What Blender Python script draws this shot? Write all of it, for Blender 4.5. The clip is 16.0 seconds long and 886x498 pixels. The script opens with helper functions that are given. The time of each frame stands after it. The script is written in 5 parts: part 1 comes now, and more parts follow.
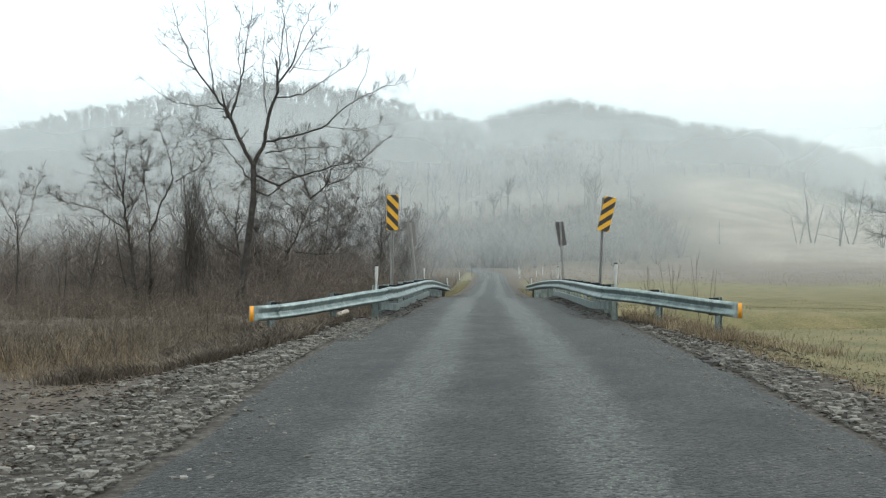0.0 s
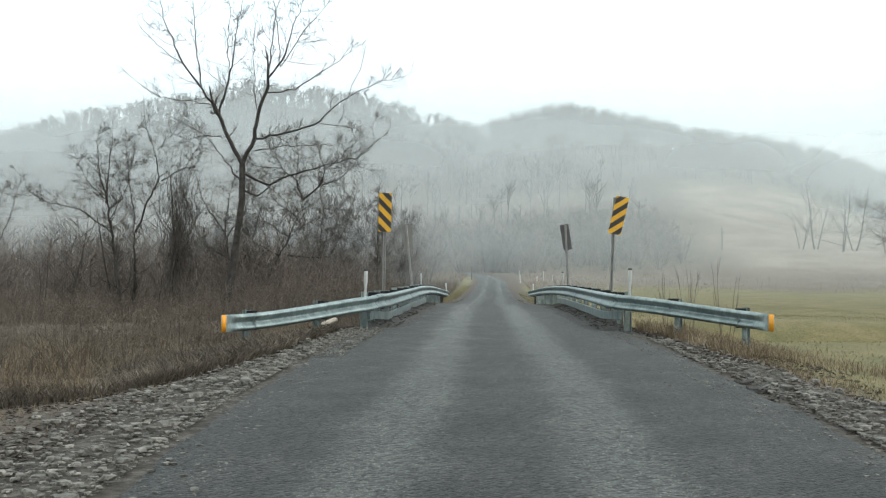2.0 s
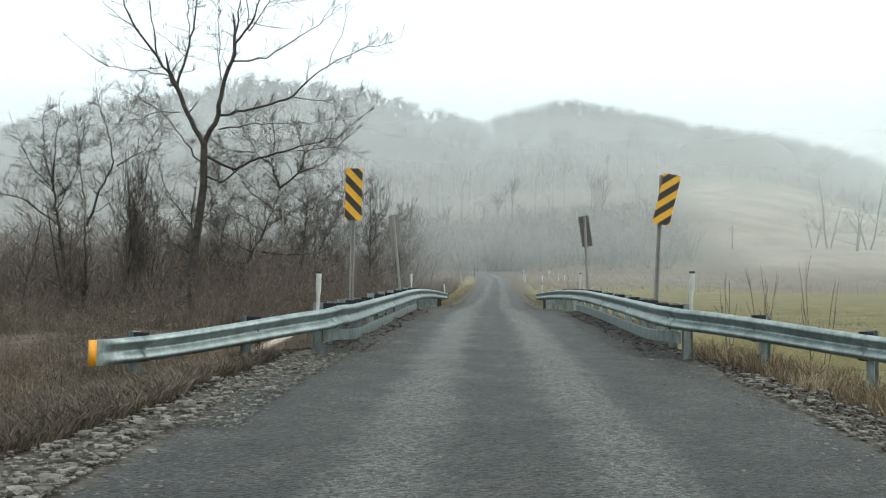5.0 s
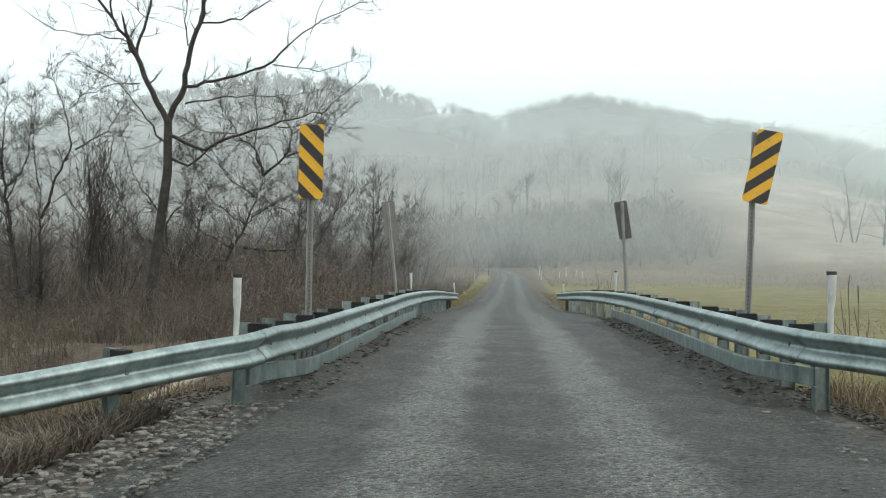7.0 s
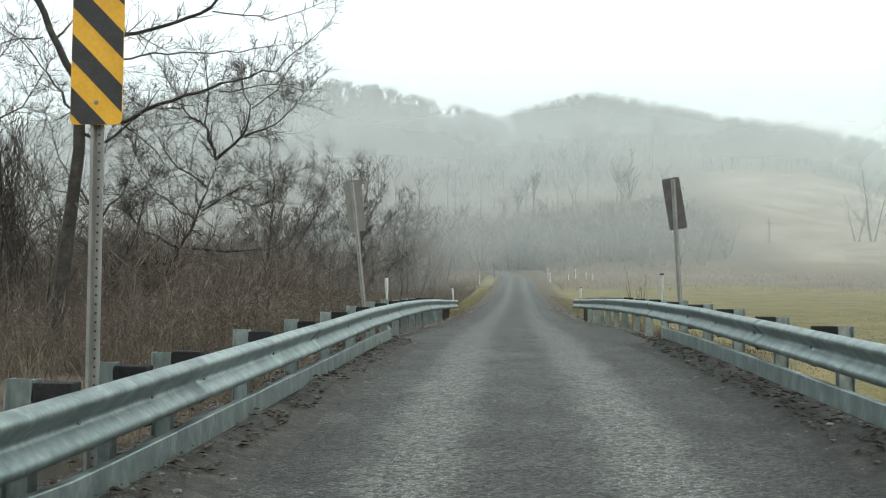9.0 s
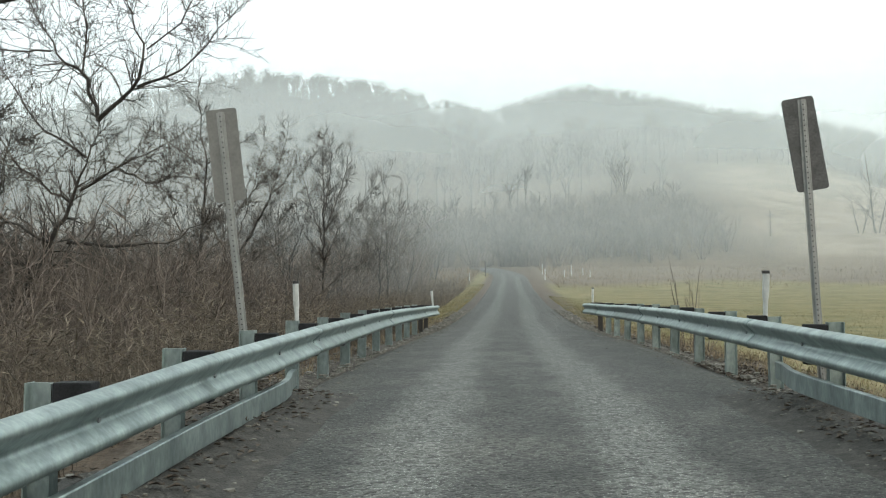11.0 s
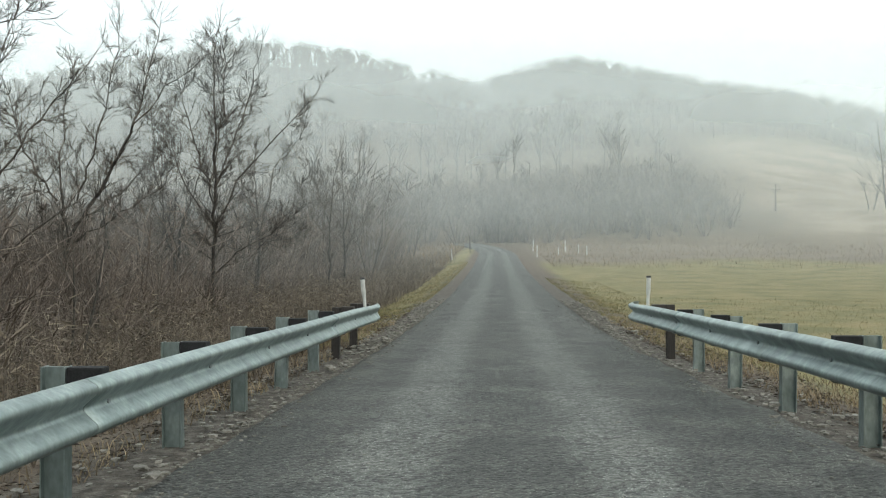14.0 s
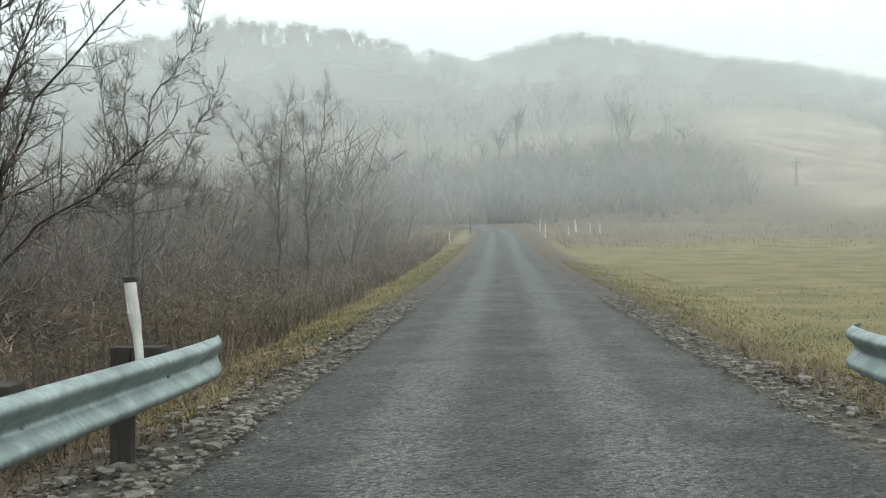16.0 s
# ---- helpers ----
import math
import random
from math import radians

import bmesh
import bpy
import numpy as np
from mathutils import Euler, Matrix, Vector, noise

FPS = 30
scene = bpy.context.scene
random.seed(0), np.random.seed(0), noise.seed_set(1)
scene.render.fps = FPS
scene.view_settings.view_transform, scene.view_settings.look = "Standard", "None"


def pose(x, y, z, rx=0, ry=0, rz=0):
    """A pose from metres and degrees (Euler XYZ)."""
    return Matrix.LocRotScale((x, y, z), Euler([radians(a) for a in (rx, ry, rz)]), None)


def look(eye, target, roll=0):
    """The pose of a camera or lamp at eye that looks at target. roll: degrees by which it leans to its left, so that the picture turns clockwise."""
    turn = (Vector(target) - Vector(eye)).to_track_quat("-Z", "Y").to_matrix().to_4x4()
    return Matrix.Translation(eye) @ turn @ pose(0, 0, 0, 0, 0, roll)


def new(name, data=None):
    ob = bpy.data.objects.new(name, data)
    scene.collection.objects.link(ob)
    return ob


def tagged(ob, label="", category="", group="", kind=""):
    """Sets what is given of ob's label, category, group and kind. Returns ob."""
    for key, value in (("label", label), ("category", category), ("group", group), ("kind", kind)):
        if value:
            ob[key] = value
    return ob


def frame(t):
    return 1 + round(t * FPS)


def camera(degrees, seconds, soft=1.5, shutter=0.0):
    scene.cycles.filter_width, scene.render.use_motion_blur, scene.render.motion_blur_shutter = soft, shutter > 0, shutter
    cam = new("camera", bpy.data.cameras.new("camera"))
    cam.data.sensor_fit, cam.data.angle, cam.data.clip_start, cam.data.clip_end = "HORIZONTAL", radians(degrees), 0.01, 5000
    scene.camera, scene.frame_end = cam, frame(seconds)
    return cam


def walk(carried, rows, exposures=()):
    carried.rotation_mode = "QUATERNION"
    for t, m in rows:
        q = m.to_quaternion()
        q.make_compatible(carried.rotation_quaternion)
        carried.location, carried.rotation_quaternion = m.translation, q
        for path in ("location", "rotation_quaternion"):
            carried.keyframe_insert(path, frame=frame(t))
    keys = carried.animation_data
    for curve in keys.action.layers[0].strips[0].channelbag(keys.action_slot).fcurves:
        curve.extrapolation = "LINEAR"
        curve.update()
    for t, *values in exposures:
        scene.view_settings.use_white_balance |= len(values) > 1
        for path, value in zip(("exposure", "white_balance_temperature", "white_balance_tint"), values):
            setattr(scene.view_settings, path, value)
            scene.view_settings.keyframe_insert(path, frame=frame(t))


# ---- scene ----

# ---- camera: a car rolls along a lane and over a small bridge ----
cam = camera(50.0, 16.0, soft=1.2)
PATH = [
    (0, (0.088, -4.714, 0.936), (-0.018, -2.718, 1.005), 0.4),
    (1.5, (0.053, -3.331, 0.983), (-0.055, -1.335, 1.058), 0.7),
    (3.5, (0.069, -0.156, 1.032), (-0.029, 1.84, 1.116), 0.7),
    (4, (0.053, 0.825, 1.082), (-0.046, 2.821, 1.163), 0.8),
    (6.5, (-0.031, 6.775, 1.232), (-0.17, 8.769, 1.3), 0.8),
    (7, (-0.059, 8.132, 1.273), (-0.202, 10.126, 1.339), 0.7),
    (8, (-0.09, 11.093, 1.297), (-0.242, 13.087, 1.352), 0.7),
    (8.5, (-0.108, 12.673, 1.322), (-0.263, 14.666, 1.379), 0.3),
    (9, (-0.124, 14.36, 1.359), (-0.28, 16.352, 1.431), 0.3),
    (11.5, (-0.267, 23.939, 1.512), (-0.401, 25.933, 1.576), -0.5),
    (12.5, (-0.292, 28.077, 1.569), (-0.415, 30.073, 1.621), -0.3),
    (13.5, (-0.327, 32.392, 1.573), (-0.44, 34.389, 1.596), -0.0),
    (14.5, (-0.348, 37.262, 1.542), (-0.457, 39.259, 1.554), -0.0),
    (15.5, (-0.375, 42.638, 1.464), (-0.488, 44.635, 1.457), -0.1),
    (16, (-0.382, 45.324, 1.4), (-0.498, 47.32, 1.382), -0.8),
]
walk(cam, [(t, look(eye, target, roll)) for t, eye, target, roll in PATH],
     [(0, 0.15, 6290, 9.5), (4, 0.13, 6360, 9.3), (8, 0.14, 6450, 7.4), (13, 0.19, 6570, 7.5), (16, 0.22, 6520, 8.5)])

# ---- overcast daylight ----
world = bpy.data.worlds.new("overcast_sky")
scene.world = world
world.use_nodes = True
wn, wl = world.node_tree.nodes, world.node_tree.links
bg = wn["Background"]
sky = wn.new("ShaderNodeTexSky")
sky.sky_type, sky.sun_disc = "NISHITA", False
sky.sun_elevation, sky.sun_rotation = radians(38), radians(150)
sky.air_density, sky.dust_density = 1.0, 4.0
cloud = wn.new("ShaderNodeMixRGB")
cloud.inputs[0].default_value = 0.06
cloud.inputs[1].default_value = (0.925, 1.0, 0.955, 1)
wl.new(sky.outputs[0], cloud.inputs[2])
wl.new(cloud.outputs[0], bg.inputs[0])
bg.inputs[1].default_value = 1.12

sun_data = bpy.data.lights.new("sun", "SUN")
sun_data.energy, sun_data.angle, sun_data.color = 0.5, radians(40), (1.0, 0.98, 0.95)
sun = new("sun", sun_data)
sun.matrix_world = look((60, 20, 90), (0, 30, 0))


# ---- materials ----
def mat(name, colors, scale=6.0, rough=0.8, metal=0.0, bump=0.3, bump_scale=None, fine=None, island=0.0, rnd=0.0,
        spec=0.5, detail=6, stretch=(1, 1, 1), distance=0.02, speck=0.28):
    """Procedural surface: a coarse noise through colour stops, a fine grain, bump, and a value shift per island or object."""
    m = bpy.data.materials.new(name)
    m.use_nodes = True
    n, l = m.node_tree.nodes, m.node_tree.links
    b = n["Principled BSDF"]
    geo = n.new("ShaderNodeNewGeometry")
    mp = n.new("ShaderNodeMapping")
    mp.inputs["Scale"].default_value = stretch
    l.new(geo.outputs["Position"], mp.inputs["Vector"])
    no = n.new("ShaderNodeTexNoise")
    no.inputs["Scale"].default_value, no.inputs["Detail"].default_value = scale, detail
    no.inputs["Roughness"].default_value = 0.65
    l.new(mp.outputs[0], no.inputs["Vector"])
    ramp = n.new("ShaderNodeValToRGB")
    el = ramp.color_ramp.elements
    while len(el) < len(colors):
        el.new(0.5)
    for i, c in enumerate(colors):
        el[i].position = 0.3 + 0.4 * i / max(1, len(colors) - 1)
        el[i].color = (*c, 1)
    l.new(no.outputs["Fac"], ramp.inputs[0])
    fi = n.new("ShaderNodeTexNoise")
    fi.inputs["Scale"].default_value, fi.inputs["Detail"].default_value = fine or scale * 9, 4
    l.new(mp.outputs[0], fi.inputs["Vector"])
    grain = n.new("ShaderNodeMapRange")
    grain.inputs[1].default_value, grain.inputs[2].default_value = 0.3, 0.7
    grain.inputs[3].default_value, grain.inputs[4].default_value = 1 - speck, 1 + speck
    l.new(fi.outputs["Fac"], grain.inputs[0])
    last = grain.outputs[0]
    for amount, node, sock in ((island, geo, "Random Per Island"), (rnd, None, "Random")):
        if amount:
            node = node or n.new("ShaderNodeObjectInfo")
            r = n.new("ShaderNodeMapRange")
            r.inputs[3].default_value, r.inputs[4].default_value = 1 - amount, 1 + amount
            l.new(node.outputs[sock], r.inputs[0])
            k = n.new("ShaderNodeMath")
            k.operation = "MULTIPLY"
            l.new(last, k.inputs[0])
            l.new(r.outputs[0], k.inputs[1])
            last = k.outputs[0]
    mul = n.new("ShaderNodeMixRGB")
    mul.blend_type = "MULTIPLY"
    mul.inputs[0].default_value = 1
    l.new(ramp.outputs[0], mul.inputs[1])
    l.new(last, mul.inputs[2])
    l.new(mul.outputs[0], b.inputs["Base Color"])
    b.inputs["Roughness"].default_value, b.inputs["Metallic"].default_value = rough, metal
    b.inputs["Specular IOR Level"].default_value = spec
    if bump:
        bp = n.new("ShaderNodeBump")
        bp.inputs["Strength"].default_value, bp.inputs["Distance"].default_value = bump, distance
        if bump_scale:
            bn = n.new("ShaderNodeTexNoise")
            bn.inputs["Scale"].default_value, bn.inputs["Detail"].default_value = bump_scale, 5
            l.new(mp.outputs[0], bn.inputs["Vector"])
            l.new(bn.outputs["Fac"], bp.inputs["Height"])
        else:
            l.new(fi.outputs["Fac"], bp.inputs["Height"])
        l.new(bp.outputs[0], b.inputs["Normal"])
    m["out"] = mul.name
    return m


M_BARK = mat("bark", [(0.014, 0.013, 0.011), (0.036, 0.033, 0.029), (0.07, 0.064, 0.056)], 5, 0.9, bump=0.6, fine=60, rnd=0.2)
M_TWIG = mat("twig", [(0.045, 0.039, 0.033), (0.085, 0.075, 0.063)], 3, 0.9, bump=0, rnd=0.2, island=0.25)
M_BRUSH = mat("brush_twig", [(0.078, 0.063, 0.052), (0.145, 0.12, 0.1)], 1.2, 0.9, bump=0, island=0.35)
M_WEED = mat("dry_weed", [(0.046, 0.038, 0.028), (0.096, 0.08, 0.06), (0.185, 0.158, 0.122)], 0.9, 0.9, bump=0, island=0.5)
M_STRAW = mat("straw_grass", [(0.08, 0.06, 0.038), (0.17, 0.132, 0.082), (0.3, 0.245, 0.16)], 0.9, 0.9, bump=0, island=0.35)
M_LEAF = mat("fallen_leaf", [(0.026, 0.02, 0.014), (0.055, 0.042, 0.03), (0.1, 0.08, 0.058)], 2.5, 0.8, bump=0, island=0.45)
M_GRASS = mat("winter_grass_blade", [(0.085, 0.082, 0.033), (0.15, 0.134, 0.056), (0.24, 0.195, 0.1)], 0.7, 0.85, bump=0, island=0.35)
M_STONE = mat("limestone", [(0.11, 0.104, 0.088), (0.2, 0.192, 0.165), (0.33, 0.32, 0.285)], 9, 0.75, bump=0.5, fine=70, island=0.35, rnd=0.35)
M_GALV = mat("galvanised_steel", [(0.15, 0.19, 0.188), (0.238, 0.29, 0.285), (0.365, 0.43, 0.42)], 5, 0.42, metal=0.68, bump=0.1, fine=30, rnd=0.12, speck=0.14, stretch=(1, 1, 0.5))
M_BLOCK = mat("dull_steel", [(0.11, 0.125, 0.13), (0.2, 0.22, 0.23)], 7, 0.6, metal=0.3, bump=0.1, rnd=0.15)
M_WOODPOST = mat("creosoted_wood", [(0.014, 0.013, 0.012), (0.036, 0.032, 0.029)], 8, 0.85, bump=0.5, stretch=(1, 1, 0.15))
M_WHITE = mat("white_plastic", [(0.36, 0.375, 0.37), (0.54, 0.56, 0.55)], 7, 0.5, bump=0.03, rnd=0.06, speck=0.05)
M_DARKBLOCK = mat("black_block", [(0.008, 0.009, 0.01), (0.022, 0.023, 0.025)], 9, 0.85, bump=0.2, rnd=0.2, spec=0.25)
M_CAP = mat("black_cap", [(0.012, 0.012, 0.013), (0.03, 0.03, 0.03)], 10, 0.5, bump=0.1)
M_YELLOW = mat("sign_yellow", [(0.6, 0.325, 0.015), (0.72, 0.4, 0.025)], 5, 0.45, bump=0.03, fine=40, speck=0.06)
M_BLACK = mat("sign_black", [(0.012, 0.012, 0.013), (0.03, 0.03, 0.03)], 8, 0.45, bump=0.04)
M_ORANGE = mat("orange_sheeting", [(0.76, 0.31, 0.015), (0.84, 0.38, 0.03)], 8, 0.45, bump=0.05, speck=0.08)
M_ALU = mat("weathered_aluminium", [(0.2, 0.205, 0.2), (0.3, 0.305, 0.295)], 5, 0.5, metal=0.3, bump=0.03, speck=0.07)
M_DULLBACK = mat("dull_sign_back", [(0.13, 0.13, 0.122), (0.19, 0.19, 0.178)], 5, 0.6, metal=0.2, bump=0.04, speck=0.1)
M_DARKBACK = mat("grimy_sign_back", [(0.05, 0.05, 0.05), (0.1, 0.1, 0.1)], 6, 0.6, metal=0.2, bump=0.06)
M_LOG = mat("bleached_log", [(0.28, 0.25, 0.2), (0.48, 0.43, 0.35)], 6, 0.85, bump=0.5, stretch=(1, 1, 1))
M_POLE = mat("grey_pole_wood", [(0.1, 0.09, 0.08), (0.18, 0.165, 0.15)], 3, 0.9, bump=0.3)
M_CONC = mat("stained_concrete", [(0.09, 0.084, 0.075), (0.2, 0.19, 0.172)], 3, 0.85, bump=0.3)
M_GRIT = mat("wet_grit", [(0.014, 0.014, 0.012), (0.034, 0.033, 0.029), (0.075, 0.072, 0.063)], 9, 0.8, bump=1.0, fine=70, bump_scale=45, distance=0.02, speck=0.5)
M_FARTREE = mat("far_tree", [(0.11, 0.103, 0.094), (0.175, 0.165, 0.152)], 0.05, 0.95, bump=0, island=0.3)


def road_material():
    m = mat("worn_asphalt", [(0.018, 0.02, 0.018), (0.035, 0.037, 0.034), (0.058, 0.059, 0.053)], 1.1, 0.66, bump=0.9, fine=38, bump_scale=60, spec=0.35, distance=0.012)
    n, l = m.node_tree.nodes, m.node_tree.links
    b = n["Principled BSDF"]
    uv = n.new("ShaderNodeUVMap")
    sep = n.new("ShaderNodeSeparateXYZ")
    l.new(uv.outputs[0], sep.inputs[0])
    wob = n.new("ShaderNodeTexNoise")
    wob.inputs["Scale"].default_value, wob.inputs["Detail"].default_value = 1.6, 6
    geo = n.new("ShaderNodeNewGeometry")
    l.new(geo.outputs["Position"], wob.inputs["Vector"])
    add = n.new("ShaderNodeMath")
    add.operation = "MULTIPLY_ADD"
    add.inputs[1].default_value, add.inputs[2].default_value = 0.5, -0.25
    l.new(wob.outputs["Fac"], add.inputs[0])
    x = n.new("ShaderNodeMath")
    l.new(sep.outputs[0], x.inputs[0])
    l.new(add.outputs[0], x.inputs[1])
    ab = n.new("ShaderNodeMath")
    ab.operation = "ABSOLUTE"
    l.new(x.outputs[0], ab.inputs[0])
    off = n.new("ShaderNodeMath")
    off.operation = "SUBTRACT"
    off.inputs[1].default_value = 0.8
    l.new(ab.outputs[0], off.inputs[0])
    ab2 = n.new("ShaderNodeMath")
    ab2.operation = "ABSOLUTE"
    l.new(off.outputs[0], ab2.inputs[0])
    track = n.new("ShaderNodeMapRange")
    track.interpolation_type = "SMOOTHSTEP"
    track.inputs[1].default_value, track.inputs[2].default_value = 0.12, 0.52
    track.inputs[3].default_value, track.inputs[4].default_value = 1.0, 0.0
    l.new(ab2.outputs[0], track.inputs[0])
    mix = n.new("ShaderNodeMixRGB")
    mix.blend_type = "MIX"
    mix.inputs[2].default_value = (0.13, 0.137, 0.127, 1)
    amount = n.new("ShaderNodeMath")
    amount.operation = "MULTIPLY"
    # the tracks fade further along the lane
    track_fade = n.new("ShaderNodeMapRange")
    track_fade.inputs[1].default_value, track_fade.inputs[2].default_value = 24, 46
    track_fade.inputs[3].default_value, track_fade.inputs[4].default_value = 0.5, 0.3
    l.new(sep.outputs[1], track_fade.inputs[0])
    l.new(track_fade.outputs[0], amount.inputs[1])
    l.new(track.outputs[0], amount.inputs[0])
    l.new(amount.outputs[0], mix.inputs[0])
    l.new(n[m["out"]].outputs[0], mix.inputs[1])
    # pale chips bound in the surface
    vor = n.new("ShaderNodeTexVoronoi")
    vor.inputs["Scale"].default_value = 62
    l.new(geo.outputs["Position"], vor.inputs["Vector"])
    chip = n.new("ShaderNodeMapRange")
    chip.inputs[1].default_value, chip.inputs[2].default_value = 0.12, 0.3
    chip.inputs[3].default_value, chip.inputs[4].default_value = 3.2, 0.68
    l.new(vor.outputs["Distance"], chip.inputs[0])
    mul = n.new("ShaderNodeMixRGB")
    mul.blend_type = "MULTIPLY"
    mul.inputs[0].default_value = 1
    l.new(mix.outputs[0], mul.inputs[1])
    # aggregate stones, each of its own shade
    agg = n.new("ShaderNodeTexVoronoi")
    agg.inputs["Scale"].default_value = 36
    l.new(geo.outputs["Position"], agg.inputs["Vector"])
    bw = n.new("ShaderNodeSeparateXYZ")
    l.new(agg.outputs["Color"], bw.inputs[0])
    tone = n.new("ShaderNodeMapRange")
    tone.inputs[3].default_value, tone.inputs[4].default_value = 0.22, 1.75
    l.new(bw.outputs[0], tone.inputs[0])
    both = n.new("ShaderNodeMath")
    both.operation = "MULTIPLY"
    l.new(chip.outputs[0], both.inputs[0])
    l.new(tone.outputs[0], both.inputs[1])
    # the surface colour gets paler along the lane, from y = 4 to 27
    lane_tone = n.new("ShaderNodeMapRange")
    lane_tone.interpolation_type = "SMOOTHSTEP"
    lane_tone.inputs[1].default_value, lane_tone.inputs[2].default_value = 4, 27
    lane_tone.inputs[3].default_value, lane_tone.inputs[4].default_value = 1.03, 1.68
    l.new(sep.outputs[1], lane_tone.inputs[0])
    lane_toned = n.new("ShaderNodeMath")
    lane_toned.operation = "MULTIPLY"
    l.new(both.outputs[0], lane_toned.inputs[0])
    l.new(lane_tone.outputs[0], lane_toned.inputs[1])
    l.new(lane_toned.outputs[0], mul.inputs[2])
    knob = n.new("ShaderNodeBump")
    knob.inputs["Strength"].default_value, knob.inputs["Distance"].default_value = 0.9, 0.016
    knob.invert = True
    l.new(agg.outputs["Distance"], knob.inputs["Height"])
    l.new(b.inputs["Normal"].links[0].from_socket, knob.inputs["Normal"])
    l.new(knob.outputs[0], b.inputs["Normal"])
    l.new(mul.outputs[0], b.inputs["Base Color"])
    return m


M_ROAD = road_material()


def ground_material():
    """Soil, winter pasture and leaf litter, blended by painted zone weights on the ground mesh."""
    m = mat("ground_cover", [(0.045, 0.034, 0.025), (0.085, 0.066, 0.047), (0.13, 0.105, 0.078)], 1.5, 0.95, bump=0.8, fine=24, bump_scale=18, distance=0.05)
    n, l = m.node_tree.nodes, m.node_tree.links
    b = n["Principled BSDF"]
    geo = n.new("ShaderNodeNewGeometry")
    last = n[m["out"]].outputs[0]
    for zone, cols, sc in (("pasture", [(0.108, 0.103, 0.042), (0.142, 0.127, 0.054), (0.18, 0.15, 0.072)], 0.45),
                           ("hayfield", [(0.165, 0.138, 0.103), (0.205, 0.172, 0.13), (0.245, 0.206, 0.158)], 0.09),
                           ("gravel", [(0.03, 0.025, 0.02), (0.06, 0.052, 0.042), (0.11, 0.1, 0.085)], 7.0)):
        at = n.new("ShaderNodeAttribute")
        at.attribute_name = zone
        no = n.new("ShaderNodeTexNoise")
        no.inputs["Scale"].default_value, no.inputs["Detail"].default_value = sc, 8
        no.inputs["Roughness"].default_value = 0.7
        l.new(geo.outputs["Position"], no.inputs["Vector"])
        ra = n.new("ShaderNodeValToRGB")
        el = ra.color_ramp.elements
        el.new(0.5)
        for i, c in enumerate(cols):
            el[i].position, el[i].color = 0.4 + 0.1 * i, (*c, 1)
        l.new(no.outputs["Fac"], ra.inputs[0])
        fi = n.new("ShaderNodeTexNoise")
        fi.inputs["Scale"].default_value, fi.inputs["Detail"].default_value = sc * 30, 3
        l.new(geo.outputs["Position"], fi.inputs["Vector"])
        gr = n.new("ShaderNodeMapRange")
        gr.inputs[1].default_value, gr.inputs[2].default_value, gr.inputs[3].default_value, gr.inputs[4].default_value = 0.3, 0.7, 0.75, 1.25
        l.new(fi.outputs["Fac"], gr.inputs[0])
        mu = n.new("ShaderNodeMixRGB")
        mu.blend_type = "MULTIPLY"
        mu.inputs[0].default_value = 1
        l.new(ra.outputs[0], mu.inputs[1])
        l.new(gr.outputs[0], mu.inputs[2])
        mx = n.new("ShaderNodeMixRGB")
        l.new(at.outputs["Fac"], mx.inputs[0])
        l.new(last, mx.inputs[1])
        l.new(mu.outputs[0], mx.inputs[2])
        last = mx.outputs[0]
    l.new(last, b.inputs["Base Color"])
    return m


M_GROUND = ground_material()


def haze_sheet_material(name, density, low, high):
    """Stand-in for mist haze on an upright sheet: mostly clear, the rest scatters the sky's light; it thins out above.
    """
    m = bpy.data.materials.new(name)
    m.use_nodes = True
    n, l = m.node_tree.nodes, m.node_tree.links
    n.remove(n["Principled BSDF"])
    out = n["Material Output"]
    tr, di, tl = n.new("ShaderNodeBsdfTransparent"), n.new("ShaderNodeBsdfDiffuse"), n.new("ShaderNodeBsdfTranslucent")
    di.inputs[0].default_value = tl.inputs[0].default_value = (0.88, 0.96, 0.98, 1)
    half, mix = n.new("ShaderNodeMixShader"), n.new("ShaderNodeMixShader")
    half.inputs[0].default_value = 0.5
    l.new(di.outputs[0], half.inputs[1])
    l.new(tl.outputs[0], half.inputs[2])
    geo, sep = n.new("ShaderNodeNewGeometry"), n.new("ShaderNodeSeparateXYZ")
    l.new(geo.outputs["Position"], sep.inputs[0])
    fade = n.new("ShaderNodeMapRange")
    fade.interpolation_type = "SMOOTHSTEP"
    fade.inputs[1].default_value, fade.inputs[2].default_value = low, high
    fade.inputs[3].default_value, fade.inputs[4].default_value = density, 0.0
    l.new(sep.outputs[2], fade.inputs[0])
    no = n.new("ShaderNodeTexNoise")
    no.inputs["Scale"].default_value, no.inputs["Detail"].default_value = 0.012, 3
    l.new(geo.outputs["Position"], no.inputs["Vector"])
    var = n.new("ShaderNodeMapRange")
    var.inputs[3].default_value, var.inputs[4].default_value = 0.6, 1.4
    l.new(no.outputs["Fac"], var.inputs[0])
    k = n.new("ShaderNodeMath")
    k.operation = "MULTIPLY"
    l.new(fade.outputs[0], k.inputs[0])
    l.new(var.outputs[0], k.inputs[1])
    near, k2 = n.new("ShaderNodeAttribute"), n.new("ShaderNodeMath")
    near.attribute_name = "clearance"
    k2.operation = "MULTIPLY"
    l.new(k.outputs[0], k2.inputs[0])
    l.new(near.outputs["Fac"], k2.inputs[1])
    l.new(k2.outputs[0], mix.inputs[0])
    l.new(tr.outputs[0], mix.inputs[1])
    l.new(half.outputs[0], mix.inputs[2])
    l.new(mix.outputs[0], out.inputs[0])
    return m


